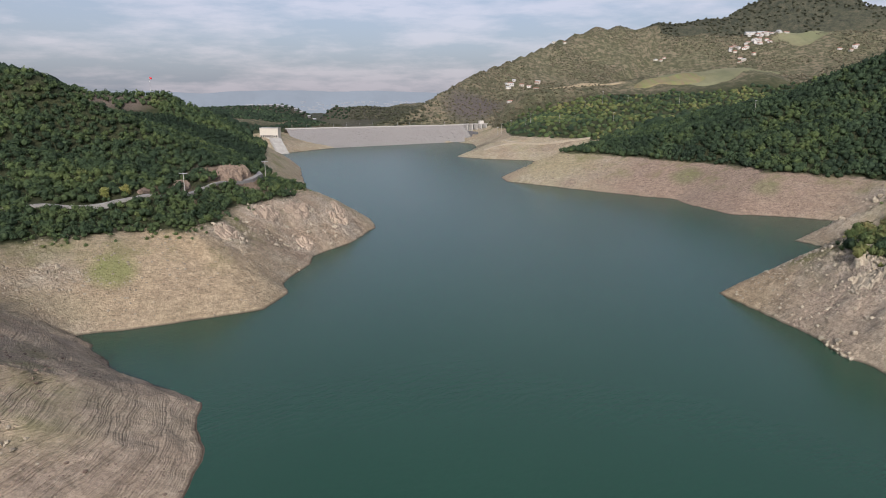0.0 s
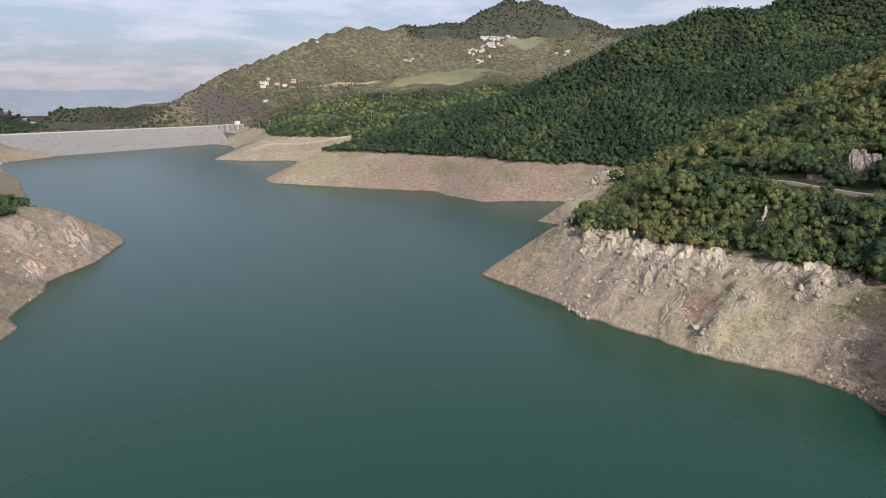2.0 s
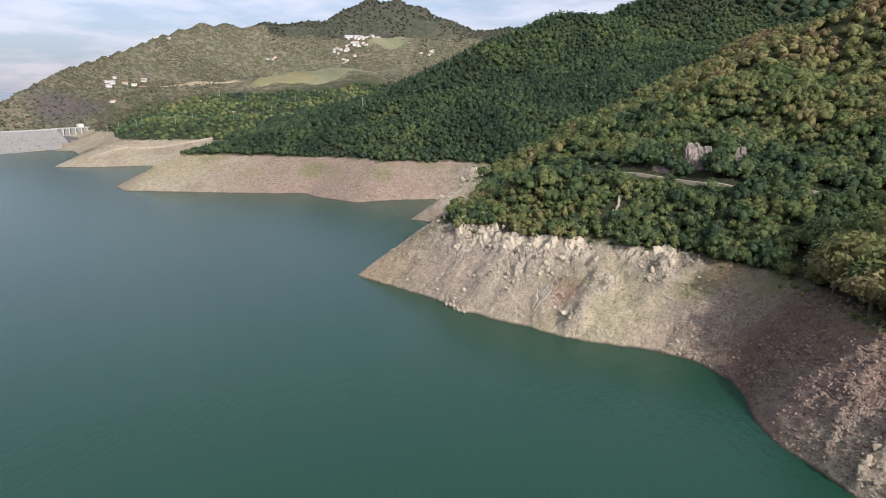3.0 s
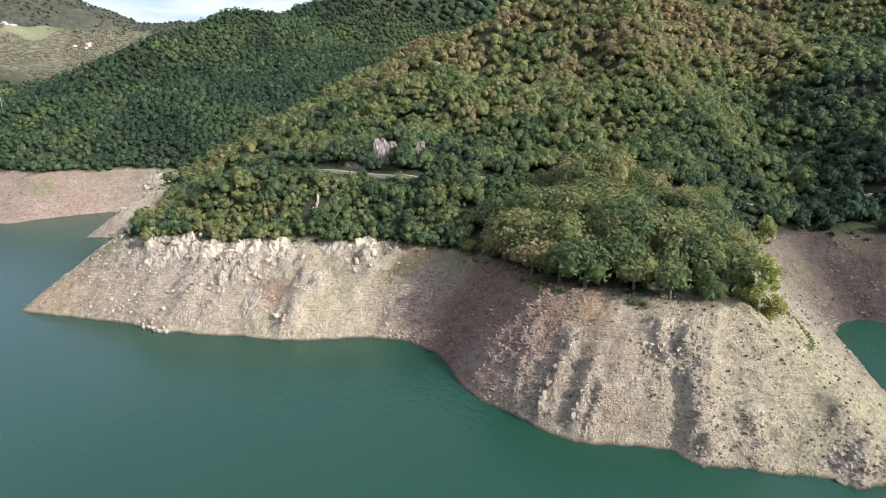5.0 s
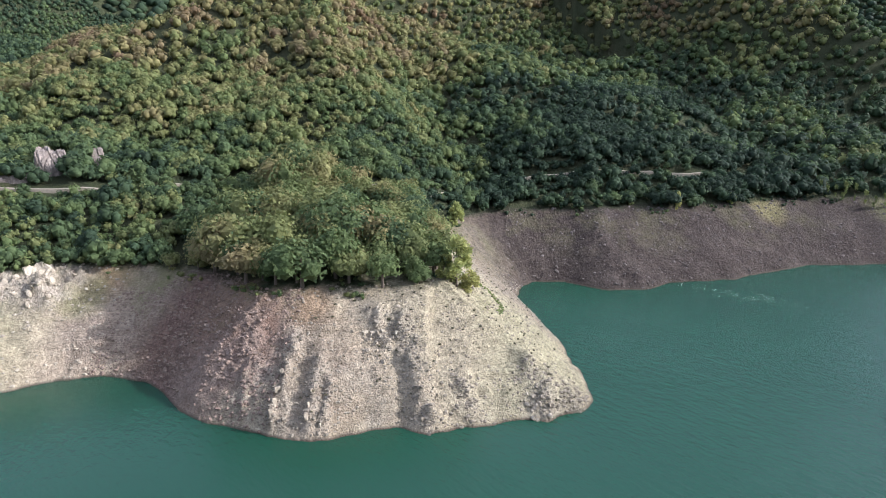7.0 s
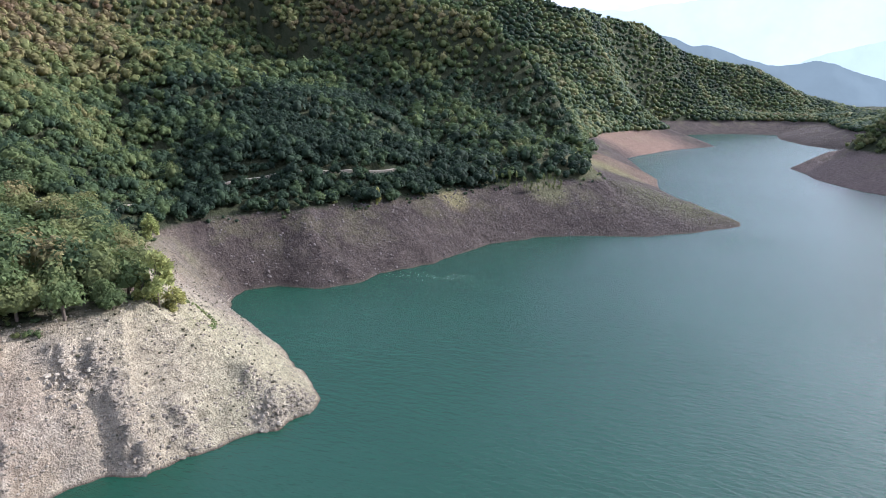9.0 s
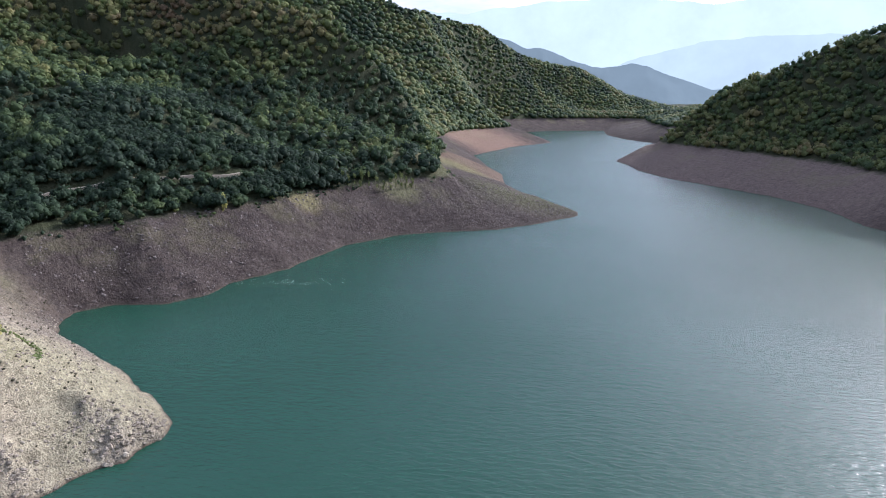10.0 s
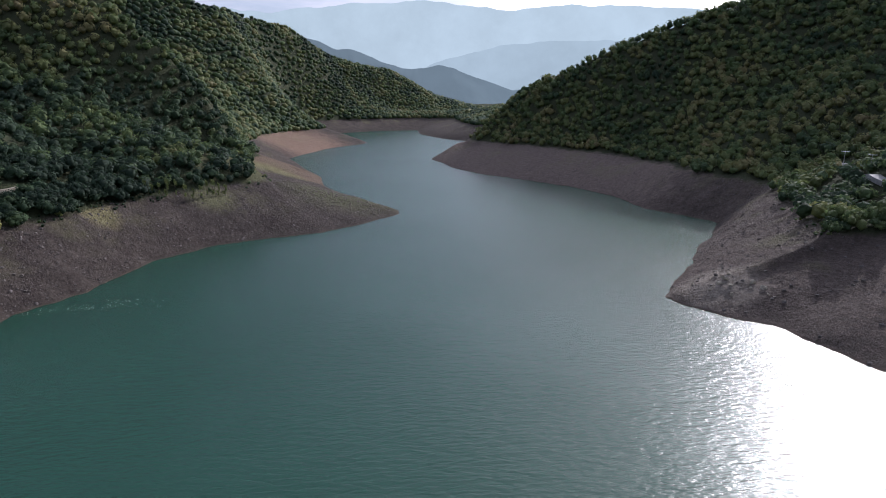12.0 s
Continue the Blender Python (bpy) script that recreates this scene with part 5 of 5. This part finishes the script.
def build_dam():
    dam = tagged(new("dam"), "long embankment dam faced with grey riprap", "dam")
    a_, b_ = np.array([-285.0, 1139.0]), np.array([40.0, 1302.0])
    along = (b_ - a_) / np.linalg.norm(b_ - a_)
    up = np.array([along[1], -along[0]])  # towards the lake
    n, rows = 90, []
    for k in range(n + 1):
        p = a_ + (b_ - a_) * k / n
        row = []
        reach = 85 - 41 * k / n
        for off, z in ((-80, -6), (-60, 2), (-40, 11), (-22, 20), (-6.0, 28.6), (-6.0, 30), (6.0, 30), *((6.0 + reach * f, 28.8 * (1 - f)) for f in (0, 0.15, 0.3, 0.45, 0.6, 0.75, 0.9, 1.0, 1.15))):
            jit = 0.15 * rng.normal() if off > 6 else 0.0
            row.append((*(p + up * off), z + jit))
        rows.append(row)
    grid_part("embankment", rows, M_RIPRAP, dam)
    turn = math.atan2(along[1], along[0])
    mid = (a_ + b_) / 2
    length = np.linalg.norm(b_ - a_)
    part("crest_road", boxes(bmesh.new(), (*mid, 30.15, length, 8.0, 0.3, turn)), M_ASPHALT, dam)
    for off in (5.3, -5.3):
        q = mid + up * off
        part("parapet", boxes(bmesh.new(), (*q, 30.6, length, 0.5, 1.3, turn)), M_CONCRETE, dam)
    for k in range(14):
        q = a_ + (b_ - a_) * (k + 0.5) / 14 - up * 4.4
        bm = cone(bmesh.new(), 0.18, 0.1, (*q, 30), (*q, 38), 6)
        part("lamp_pole", bm, M_STEEL, dam)
    k = 2600
    t_, down = rng.random(k), rng.random(k)
    off = 6 + (85 - 41 * t_) * down
    q = a_[None] + (b_ - a_)[None] * t_[:, None] + up[None] * off[:, None]
    z = 28.8 * (1 - down)
    size = 0.7 + 1.5 * rng.random(k) ** 2
    scatter_mesh("riprap", STONES, np.stack([q[:, 0], q[:, 1], z], -1), size, size * 1.6, M_RIPRAP, "grey riprap stones on the dam face", "riprap")
    # gated spillway at the eastern abutment
    spill = tagged(new("spillway"), "concrete spillway with dark gate bays beside the dam", "spillway")
    base = b_ + along * 6 - up * 2
    part("deck", boxes(bmesh.new(), (*(base + along * 22), 31.5, 62, 11, 1.4, turn)), M_CONCRETE, spill)
    for k in range(5):
        q = base + along * (k * 11)
        part("pier", boxes(bmesh.new(), (*(q + up * 4), 19.5, 2.4, 22, 23, turn)), M_CONCRETE, spill)
    for k in range(4):
        q = base + along * (k * 11 + 5.5)
        part("gate", boxes(bmesh.new(), (*(q + up * 2), 20.5, 8.4, 1.0, 19, turn)), M_DARK, spill)
    part("wing_wall", boxes(bmesh.new(), (*(base - along * 3 + up * 30), 9, 2.0, 62, 20, turn)), M_STAINED, spill, "dark stained wing wall")
    part("gatehouse", boxes(bmesh.new(), (*(base + along * 40), 35, 9, 7, 6, turn)), M_WHITE, spill)


def build_intake():
    house = tagged(new("intake_building"), "pale concrete intake building with a row of dark windows", "building")
    cx, cy, turn = -283.0, 1030.0, -0.12
    z = float(ground_z(cx, cy)) - 1.5
    part("wall", boxes(bmesh.new(), (cx, cy, z + 9, 31, 13, 18, turn)), M_CREAM, house)
    part("roof", boxes(bmesh.new(), (cx, cy, z + 18.3, 32, 14, 0.9, turn)), M_CONCRETE, house)
    c, s = math.cos(turn), math.sin(turn)
    for k in range(9):
        u = -13.2 + 3.3 * k
        part("window", boxes(bmesh.new(), (cx + u * c + 6.6 * s, cy + u * s - 6.6 * c, z + 5.2, 1.9, 0.5, 3.4, turn)), M_DARK, house)
    for k in range(4):
        u = 3.0 + 3.3 * k
        part("door", boxes(bmesh.new(), (cx + u * c + 6.7 * s, cy + u * s - 6.7 * c, z + 1.5, 2.2, 0.5, 3.0, turn)), M_DARK, house)
    ramp_ = tagged(new("intake_ramp"), "pale concrete ramp with ribs running into the water", "ramp")
    top, foot = Vector((-273, 1018, z + 3)), Vector((-248, 976, -3))
    d = (foot - top)
    side = Vector((-d.y, d.x, 0)).normalized()
    rows = []
    for k in range(25):
        p = top + d * k / 24
        p.z = max(p.z, float(ground_z(p.x, p.y)) + 0.7)
        rows.append([(p + side * w + Vector((0, 0, h))) for w, h in ((-9, -4), (-9, 0.9), (-8, 0.9), (-8, 0.2), (8, 0.2), (8, 0.9), (9, 0.9), (9, -4))])
    grid_part("slab", [[q[:] for q in r] for r in rows], M_CONCRETE, ramp_)
    for k in range(1, 24):
        p = top + d * k / 24
        p.z = max(p.z, float(ground_z(p.x, p.y)) + 0.7) + 0.45
        part("rib", boxes(bmesh.new(), (*p, 16, 0.5, 0.5, math.atan2(side.y, side.x))), M_CONCRETE, ramp_)


build_dam()
build_intake()


# ---- masonry steps on the tree spur ----
def build_steps():
    steps = tagged(new("stone_steps"), "short flight of pale stone steps among the trees", "steps")
    z = float(ground_z(262, 40))
    for k in range(7):
        part("step", boxes(bmesh.new(), (257.5 + 0.9 * k, 40, z - 0.9 + 0.42 * k, 1.1, 4.2, 0.4)), M_TRACK, steps)
    for y_ in (37.6, 42.4):
        part("side_wall", boxes(bmesh.new(), (260, y_, z + 0.2, 6.5, 0.4, 2.6)), M_TRACK, steps)


build_steps()


# ---- poles, flag, car ----
def utility_pole(x, y, tall, label, turn=0.0, group="utility poles", arm=3.0):
    pole = tagged(new("utility_pole"), label, "utility pole", group)
    pole.matrix_basis = Matrix.Translation((x, y, float(ground_z(x, y)) - 0.3)) @ Matrix.Rotation(turn, 4, "Z")
    part("shaft", cone(bmesh.new(), 0.26, 0.15, (0, 0, 0), (0, 0, tall), 8), M_CONCRETE, pole)
    arm_bar = part("crossarm", boxes(bmesh.new(), (0, 0, tall - 0.3, arm, 0.28, 0.3)), M_STEEL, pole)
    for u in (-0.46, 0, 0.46):
        part("insulator", cone(bmesh.new(), 0.1, 0.07, (u * arm, 0, tall - 0.15), (u * arm, 0, tall + 0.35), 6), M_WHITE, arm_bar)
    return pole


utility_pole(-145, 345, 13.0, "pale concrete pole with a crossarm beside the headland road", 0.3, arm=4.4)
utility_pole(-124, 432, 13.0, "pale concrete pole with a crossarm beside the headland road", 0.3, arm=4.4)
utility_pole(15, -488, 14.0, "pale pole with a crossarm beside the western road", 0.1, arm=5.0)
utility_pole(0, -452, 12.0, "pale pole with a crossarm beside the western road", 0.1, arm=5.0)
for px, py, tall in ((259, 1156, 15), (291, 1159, 24), (187, 1015, 13), (120, 1110, 16), (150, 1080, 16), (259, 960, 13), (335, 1152, 17), (138, 1051, 13), (105, 1130, 18), (330, 1000, 14), (323, 656, 17), (100, 1150, 14), (215, 1030, 12), (420, 1130, 16)):
    utility_pole(px, py, tall, "tall pale pole on the scrubby slope", 0.4, "poles on the slope", 3.5)


def build_flag():
    flag = tagged(new("flagpole"), "red flag on a tall pole on the hilltop", "flag")
    x, y = -356, 777
    z = float(ground_z(x, y))
    part("pole", cone(bmesh.new(), 0.35, 0.18, (x, y, z - 1), (x, y, z + 22), 8), M_STEEL, flag)
    rows = [[(x + u, y + 0.35 * math.sin(u * 1.3), z + 22 - v - 0.25 * u) for v in np.linspace(0, 2.2, 5)] for u in np.linspace(0, 3.2, 13)]
    cloth = grid_part("cloth", rows, plain("red_cloth", (0.55, 0.02, 0.03), 0.8, vary=0.1), flag)
    thick = cloth.modifiers.new("thickness", "SOLIDIFY")
    thick.thickness = 0.05


build_flag()


def build_car(x, y, turn):
    car = tagged(new("car"), "small dark car parked on the western road", "car")
    car.matrix_basis = Matrix.Translation((x, y, float(ground_z(x, y)) + 0.5)) @ Matrix.Rotation(turn, 4, "Z")
    paint = plain("dark_car_paint", (0.05, 0.055, 0.06), 0.3, 0.2, vary=0.05)
    bm = boxes(bmesh.new(), (0, 0, 0.62, 4.2, 1.75, 0.66))
    bmesh.ops.bevel(bm, geom=bm.edges[:], offset=0.16, segments=2, affect="EDGES")
    part("body", bm, paint, car)
    bm = boxes(bmesh.new(), (-0.2, 0, 1.2, 2.2, 1.55, 0.6))
    bmesh.ops.bevel(bm, geom=bm.edges[:], offset=0.2, segments=2, affect="EDGES")
    part("cabin", bm, M_DARK, car)
    for wx in (-1.3, 1.3):
        for wy in (-0.8, 0.8):
            wheel = part("wheel", cone(bmesh.new(), 0.32, 0.32, (wx, wy - 0.1, 0.32), (wx, wy + 0.1, 0.32), 14), M_DARK, car)
            part("rim", cone(bmesh.new(), 0.2, 0.2, (wx, wy - 0.11, 0.32), (wx, wy + 0.11, 0.32), 10), M_STEEL, wheel)


build_car(6, -447, 1.75)


# ---- villages and fields on the far hill ----
def house(x, y, w, d, h, turn, wall, roof, label):
    ob = tagged(new("house"), label, "house", "village houses")
    ob.matrix_basis = Matrix.Translation((x, y, float(ground_z(x, y)) - 0.8)) @ Matrix.Rotation(turn, 4, "Z")
    part("wall", boxes(bmesh.new(), (0, 0, h / 2, w, d, h)), wall, ob)
    bm = bmesh.new()
    e_ = 0.6
    pts = [bm.verts.new(p) for p in ((-w / 2 - e_, -d / 2 - e_, h), (w / 2 + e_, -d / 2 - e_, h), (w / 2 + e_, d / 2 + e_, h), (-w / 2 - e_, d / 2 + e_, h), (-w / 2 - e_, 0, h + d * 0.28), (w / 2 + e_, 0, h + d * 0.28))]
    for f in ((0, 1, 5, 4), (2, 3, 4, 5), (1, 2, 5), (3, 0, 4), (3, 2, 1, 0)):
        bm.faces.new([pts[k] for k in f])
    part("roof", bm, roof, ob)
    for k in range(max(2, int(w / 4))):
        u = -w / 2 + w * (k + 0.5) / max(2, int(w / 4))
        part("window", boxes(bmesh.new(), (u, -d / 2 - 0.02, h * 0.6, 1.3, 0.2, 1.5)), M_DARK, ob)
    return ob


VILLAGES = (  # centre, spread, houses
    ((215, 1610), (55, 35), 13), ((180, 1480), (50, 30), 7), ((905, 1915), (60, 26), 20), ((975, 1945), (55, 22), 14), ((870, 1845), (30, 14), 5),
    ((660, 1957), (22, 10), 4), ((1092, 1750), (30, 14), 5), ((340, 1930), (22, 10), 3),
)
for (vx, vy), (sx, sy), count in VILLAGES:
    for _ in range(count):
        hx, hy = vx + sx * (2 * rng.random() - 1), vy + sy * (2 * rng.random() - 1)
        red = rng.random() < 0.45
        house(hx, hy, 7 + 6 * rng.random(), 6 + 3 * rng.random(), 3.5 + 3 * rng.random(), rng.normal() * 0.3, M_WHITE if rng.random() < 0.7 else M_CREAM, M_TILE if red else M_GREYROOF, "white village house with a red tiled roof" if red else "white village house with a grey roof")
for k in range(4):
    house(930 + 34 * k, 1975 - 4 * k, 30, 12, 6, -0.05, M_WHITE, M_GREYROOF, "long white farm shed on the hillside")
for k in range(13):
    bx = -520 + 16 * k + 5 * rng.random()
    house(bx, 1672 + 0.2 * k, 8, 8, 4 + 2 * rng.random(), 0.1, M_STAINED, M_GREYROOF, "grey apartment block on the ridge beyond the dam")


def draped(name, cx, cy, rx, ry, turn, mat, label, lift=1.2):
    """A field lying on the slope, with an uneven outline."""
    n, k = 40, 12
    rows = []
    for i in range(n + 1):
        a_ = 6.28318 * i / n
        edge = 1 + 0.16 * math.sin(3 * a_ + cx) + 0.1 * math.sin(5 * a_ + cy)
        row = []
        for j in range(k + 1):
            u, v = rx * edge * math.cos(a_) * j / k, ry * edge * math.sin(a_) * j / k
            x, y = cx + u * math.cos(turn) - v * math.sin(turn), cy + u * math.sin(turn) + v * math.cos(turn)
            row.append((x, y, float(ground_z(x, y)) + lift - (2.2 * lift if j == k else 0)))
        rows.append(row)
    rows = np.array(rows, float)
    idx = np.arange(rows.shape[0] * rows.shape[1]).reshape(rows.shape[:2])
    faces = np.stack([idx[:-1, :-1], idx[:-1, 1:], idx[1:, 1:], idx[1:, :-1]], -1).reshape(-1, 4)
    return tagged(new(name, mesh_from(name, rows.reshape(-1, 3), faces, mat, smooth=True)), label, "field", kind="structure")


def field_material(name, c1, c2, rows_scale):
    m, t, b = material(name)
    stripe = noise_at(t, rows_scale, 3, 0.6, stretch=(1.0, 0.12, 0.0))
    c = ramped(t, stripe, [(0.35, c1), (0.65, c2)])
    c = mixed(t, 1.0, c, ramped(t, noise_at(t, 0.02, 5), [grey(0.35, 0.8), grey(0.65, 1.15)]), "MULTIPLY")
    t.links.new(c, b.inputs["Base Color"])
    b.inputs["Roughness"].default_value = 0.95
    return m


M_MEADOW = field_material("meadow", (0.135, 0.145, 0.075), (0.195, 0.19, 0.105), 0.02)
M_ORCHARD = field_material("orchard_rows", (0.20, 0.15, 0.09), (0.17, 0.19, 0.07), 0.12)
M_STUBBLE = field_material("dry_stubble", (0.29, 0.23, 0.14), (0.36, 0.30, 0.19), 0.03)


# ---- haze-veiled distance, the haze painted in ----
def painted_haze_material(name, colour, glow):
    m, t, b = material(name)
    # emission and pale colour stand in for the haze in front of distant things
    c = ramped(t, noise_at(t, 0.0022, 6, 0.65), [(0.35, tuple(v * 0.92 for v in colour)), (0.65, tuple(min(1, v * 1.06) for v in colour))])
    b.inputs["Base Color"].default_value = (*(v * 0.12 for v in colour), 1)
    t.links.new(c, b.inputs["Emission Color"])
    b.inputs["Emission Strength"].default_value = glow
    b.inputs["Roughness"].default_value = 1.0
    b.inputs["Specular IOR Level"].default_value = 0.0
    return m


def far_range(name, distance, skyline, foot, mat, label, seed):
    """A range of hills along an arc: skyline as (bearing, height angle) in degrees."""
    bear = np.linspace(skyline[0][0], skyline[-1][0], 260)
    high = np.interp(bear, [p[0] for p in skyline], [p[1] for p in skyline])
    high = high + 0.34 * fbm(bear / 2.6, bear * 0, 6, seed) * np.clip((high + 0.5) / 3, 0.35, 1)
    rows = []
    for b_, h_ in zip(bear, high):
        row = []
        for k, f in enumerate(np.linspace(1, 0, 12)):
            d = distance * (1 - 0.10 * (1 - f)) + 60 * float(fbm(np.array(b_ / 1.7), np.array(f * 3.0), 3, seed + 3)) * (f < 1)
            z = 90 + distance * math.tan(radians(foot + (h_ - foot) * f))
            row.append((d * math.sin(radians(b_)), d * math.cos(radians(b_)), z))
        rows.append(row)
    rows = np.array(rows)
    idx = np.arange(rows.shape[0] * rows.shape[1]).reshape(rows.shape[:2])
    faces = np.stack([idx[:-1, :-1], idx[1:, :-1], idx[1:, 1:], idx[:-1, 1:]], -1).reshape(-1, 4)
    tagged(new(name, mesh_from(name, rows.reshape(-1, 3), faces, mat, smooth=True)), label, "hills", kind="structure")


far_range("backdrop", 4750, [(108, 6.0), (127, 7.0), (130.8, 6.7), (134.5, 7.2), (141.3, 7.8), (146, 7.6), (151, 7.2), (158.7, 7.4), (162, 7.1), (167, 6.8), (176, 7.4), (190, 7.0)], -3.0, painted_haze_material("pale_haze_mountains", (0.51, 0.60, 0.60), 0.92), "mountains paled by painted sunlit haze", 301)
far_range("backdrop", 4200, [(141, 0.6), (144, 2.4), (148, 3.6), (153, 4.4), (157, 4.6), (163, 4.2), (170, 4.8), (188, 5.0)], -3.0, painted_haze_material("blue_haze_hills", (0.455, 0.545, 0.555), 0.85), "hills blued by painted haze beyond the reservoir", 311)
far_range("backdrop", 2700, [(127.4, 6.4), (130.4, 5.75), (133.8, 4.85), (136.1, 3.92), (138.3, 3.35), (140.6, 2.63), (141.8, 2.15), (143.3, 2.15), (144.8, 2.38), (146.2, 2.24), (148.2, 1.52), (150.1, 0.9), (151.6, 0.34), (154.7, 0.81), (159.1, -0.09)], -2.0, painted_haze_material("grey_blue_haze_hill", (0.185, 0.235, 0.25), 0.85), "wooded hills in painted grey-blue haze at the valley end", 331)
far_range("backdrop", 4750, [(-40, 0.1), (-26, 0.25), (-20, 0.15), (-15, 0.4), (-10, 0.3), (-6, 0.45), (-2, 0.2), (8, 0.1)], -4.0, painted_haze_material("far_blue_haze_hills", (0.36, 0.41, 0.46), 0.68), "low hills in painted blue haze beyond the plain", 321)


def build_city():
    n = 170
    b_ = np.radians(-14 + 12 * rng.random(n) ** 0.7)
    alt = -1.35 + 0.75 * rng.random(n) ** 1.5
    d = 4300 + 60 * rng.random(n)
    shapes = [(np.array([(x, y, z) for x in (-1, 1) for y in (-1, 1) for z in (0, 2)], float), np.array([(0, 1, 5), (0, 5, 4), (1, 3, 7), (1, 7, 5), (2, 0, 4), (2, 4, 6), (3, 2, 6), (3, 6, 7), (0, 2, 3), (0, 3, 1), (4, 5, 7), (4, 7, 6)]))]
    pos = np.stack([d * np.sin(b_), d * np.cos(b_), 90 + d * np.tan(np.radians(alt))], -1)
    size = 4 + 14 * rng.random(n) ** 2
    scatter_mesh("far_town", shapes, pos, size, 4 + 5 * rng.random(n), painted_haze_material("haze_pale_town", (0.44, 0.47, 0.50), 0.68), "town buildings paled by painted haze in the plain", "town")


build_city()
draped("field", 560, 1330, 125, 60, 0.05, M_MEADOW, "light green meadow on the hillside terrace")
draped("field", 470, 1310, 75, 34, 0.1, M_ORCHARD, "orchard rows on the hillside terrace", 2.0)
draped("field", 300, 1318, 90, 14, 0.18, M_STUBBLE, "dry stubble strip beside the village")
draped("field", 1050, 1890, 90, 50, 0.0, M_MEADOW, "dull green field above the village")
draped("field", 480, 1640, 90, 40, 0.3, M_STUBBLE, "dry field on the hillside")
draped("field", 780, 1700, 110, 46, 0.1, M_MEADOW, "green pasture below the village")


# ---- small growth and foam ----
def build_weeds():
    x, y = jittered(140, 290, -45, 60, 3.4)
    ok, z = on_bank(x, y, 3)
    ok &= rng.random(x.size) < 0.42
    p = np.stack([x, y, z - 0.15], -1)[ok]
    scatter_mesh("weeds", CROWNS["middle"], p, 0.22 + 0.5 * rng.random(len(p)) ** 2, 0.5 + 0.4 * rng.random(len(p)), M_WEED, "dark weed tufts dotted over the gravel fan", "weeds")
    u = rng.random(170)
    a_ = 2.0 - 2.6 * u
    x, y = 204 + 13 * np.cos(a_) + 0.7 * rng.normal(size=170), 1 - 14 * np.sin(a_) + 0.7 * rng.normal(size=170)
    p = np.stack([x, y, ground_z(x, y) - 0.1], -1)
    scatter_mesh("weeds", CROWNS["far"], p, 0.25 + 0.35 * rng.random(170), 0.4 + 0.4 * rng.random(170), M_PALE, "line of green weeds along an old strandline", "weeds")
    x, y = jittered(-180, 420, -400, 480, 3.0)
    ok, z = on_bank(x, y, FULL - 2.2, FULL + 2)
    ok &= (fbm(x / 12, y / 12, 3, 401) > 0.12) & (rng.random(x.size) < 0.7)
    p = np.stack([x, y, z - 0.2], -1)[ok]
    scatter_mesh("bushes", CROWNS["middle"], p, 0.7 + 1.0 * rng.random(len(p)), 1.3 + 1.2 * rng.random(len(p)), M_LEAF, "low bushes along the edge of the woods", "bushes")


def build_foam():
    n = 150
    t_ = rng.random(n)
    x = 300 - 34 * t_ + 5 * rng.normal(size=n) * (0.4 + t_) - 12
    y = -105 - 40 * t_ + 5 * rng.normal(size=n)
    keep = ground_z(x, y) < -0.5
    shapes = [(np.array([(math.cos(a_), math.sin(a_), 0.5) for a_ in np.linspace(0, 5.2, 6)] + [(0, 0, 1.2)]), np.array([(k, (k + 1) % 6, 6) for k in range(6)]))]
    pos = np.stack([x, y, 0 * x - 0.02], -1)[keep]
    scatter_mesh("foam", shapes, pos, 0.06 + 0.14 * rng.random(len(pos)), np.full(len(pos), 0.1), M_WHITE, "white flecks of foam and litter on the water", "foam")


build_weeds()
build_foam()
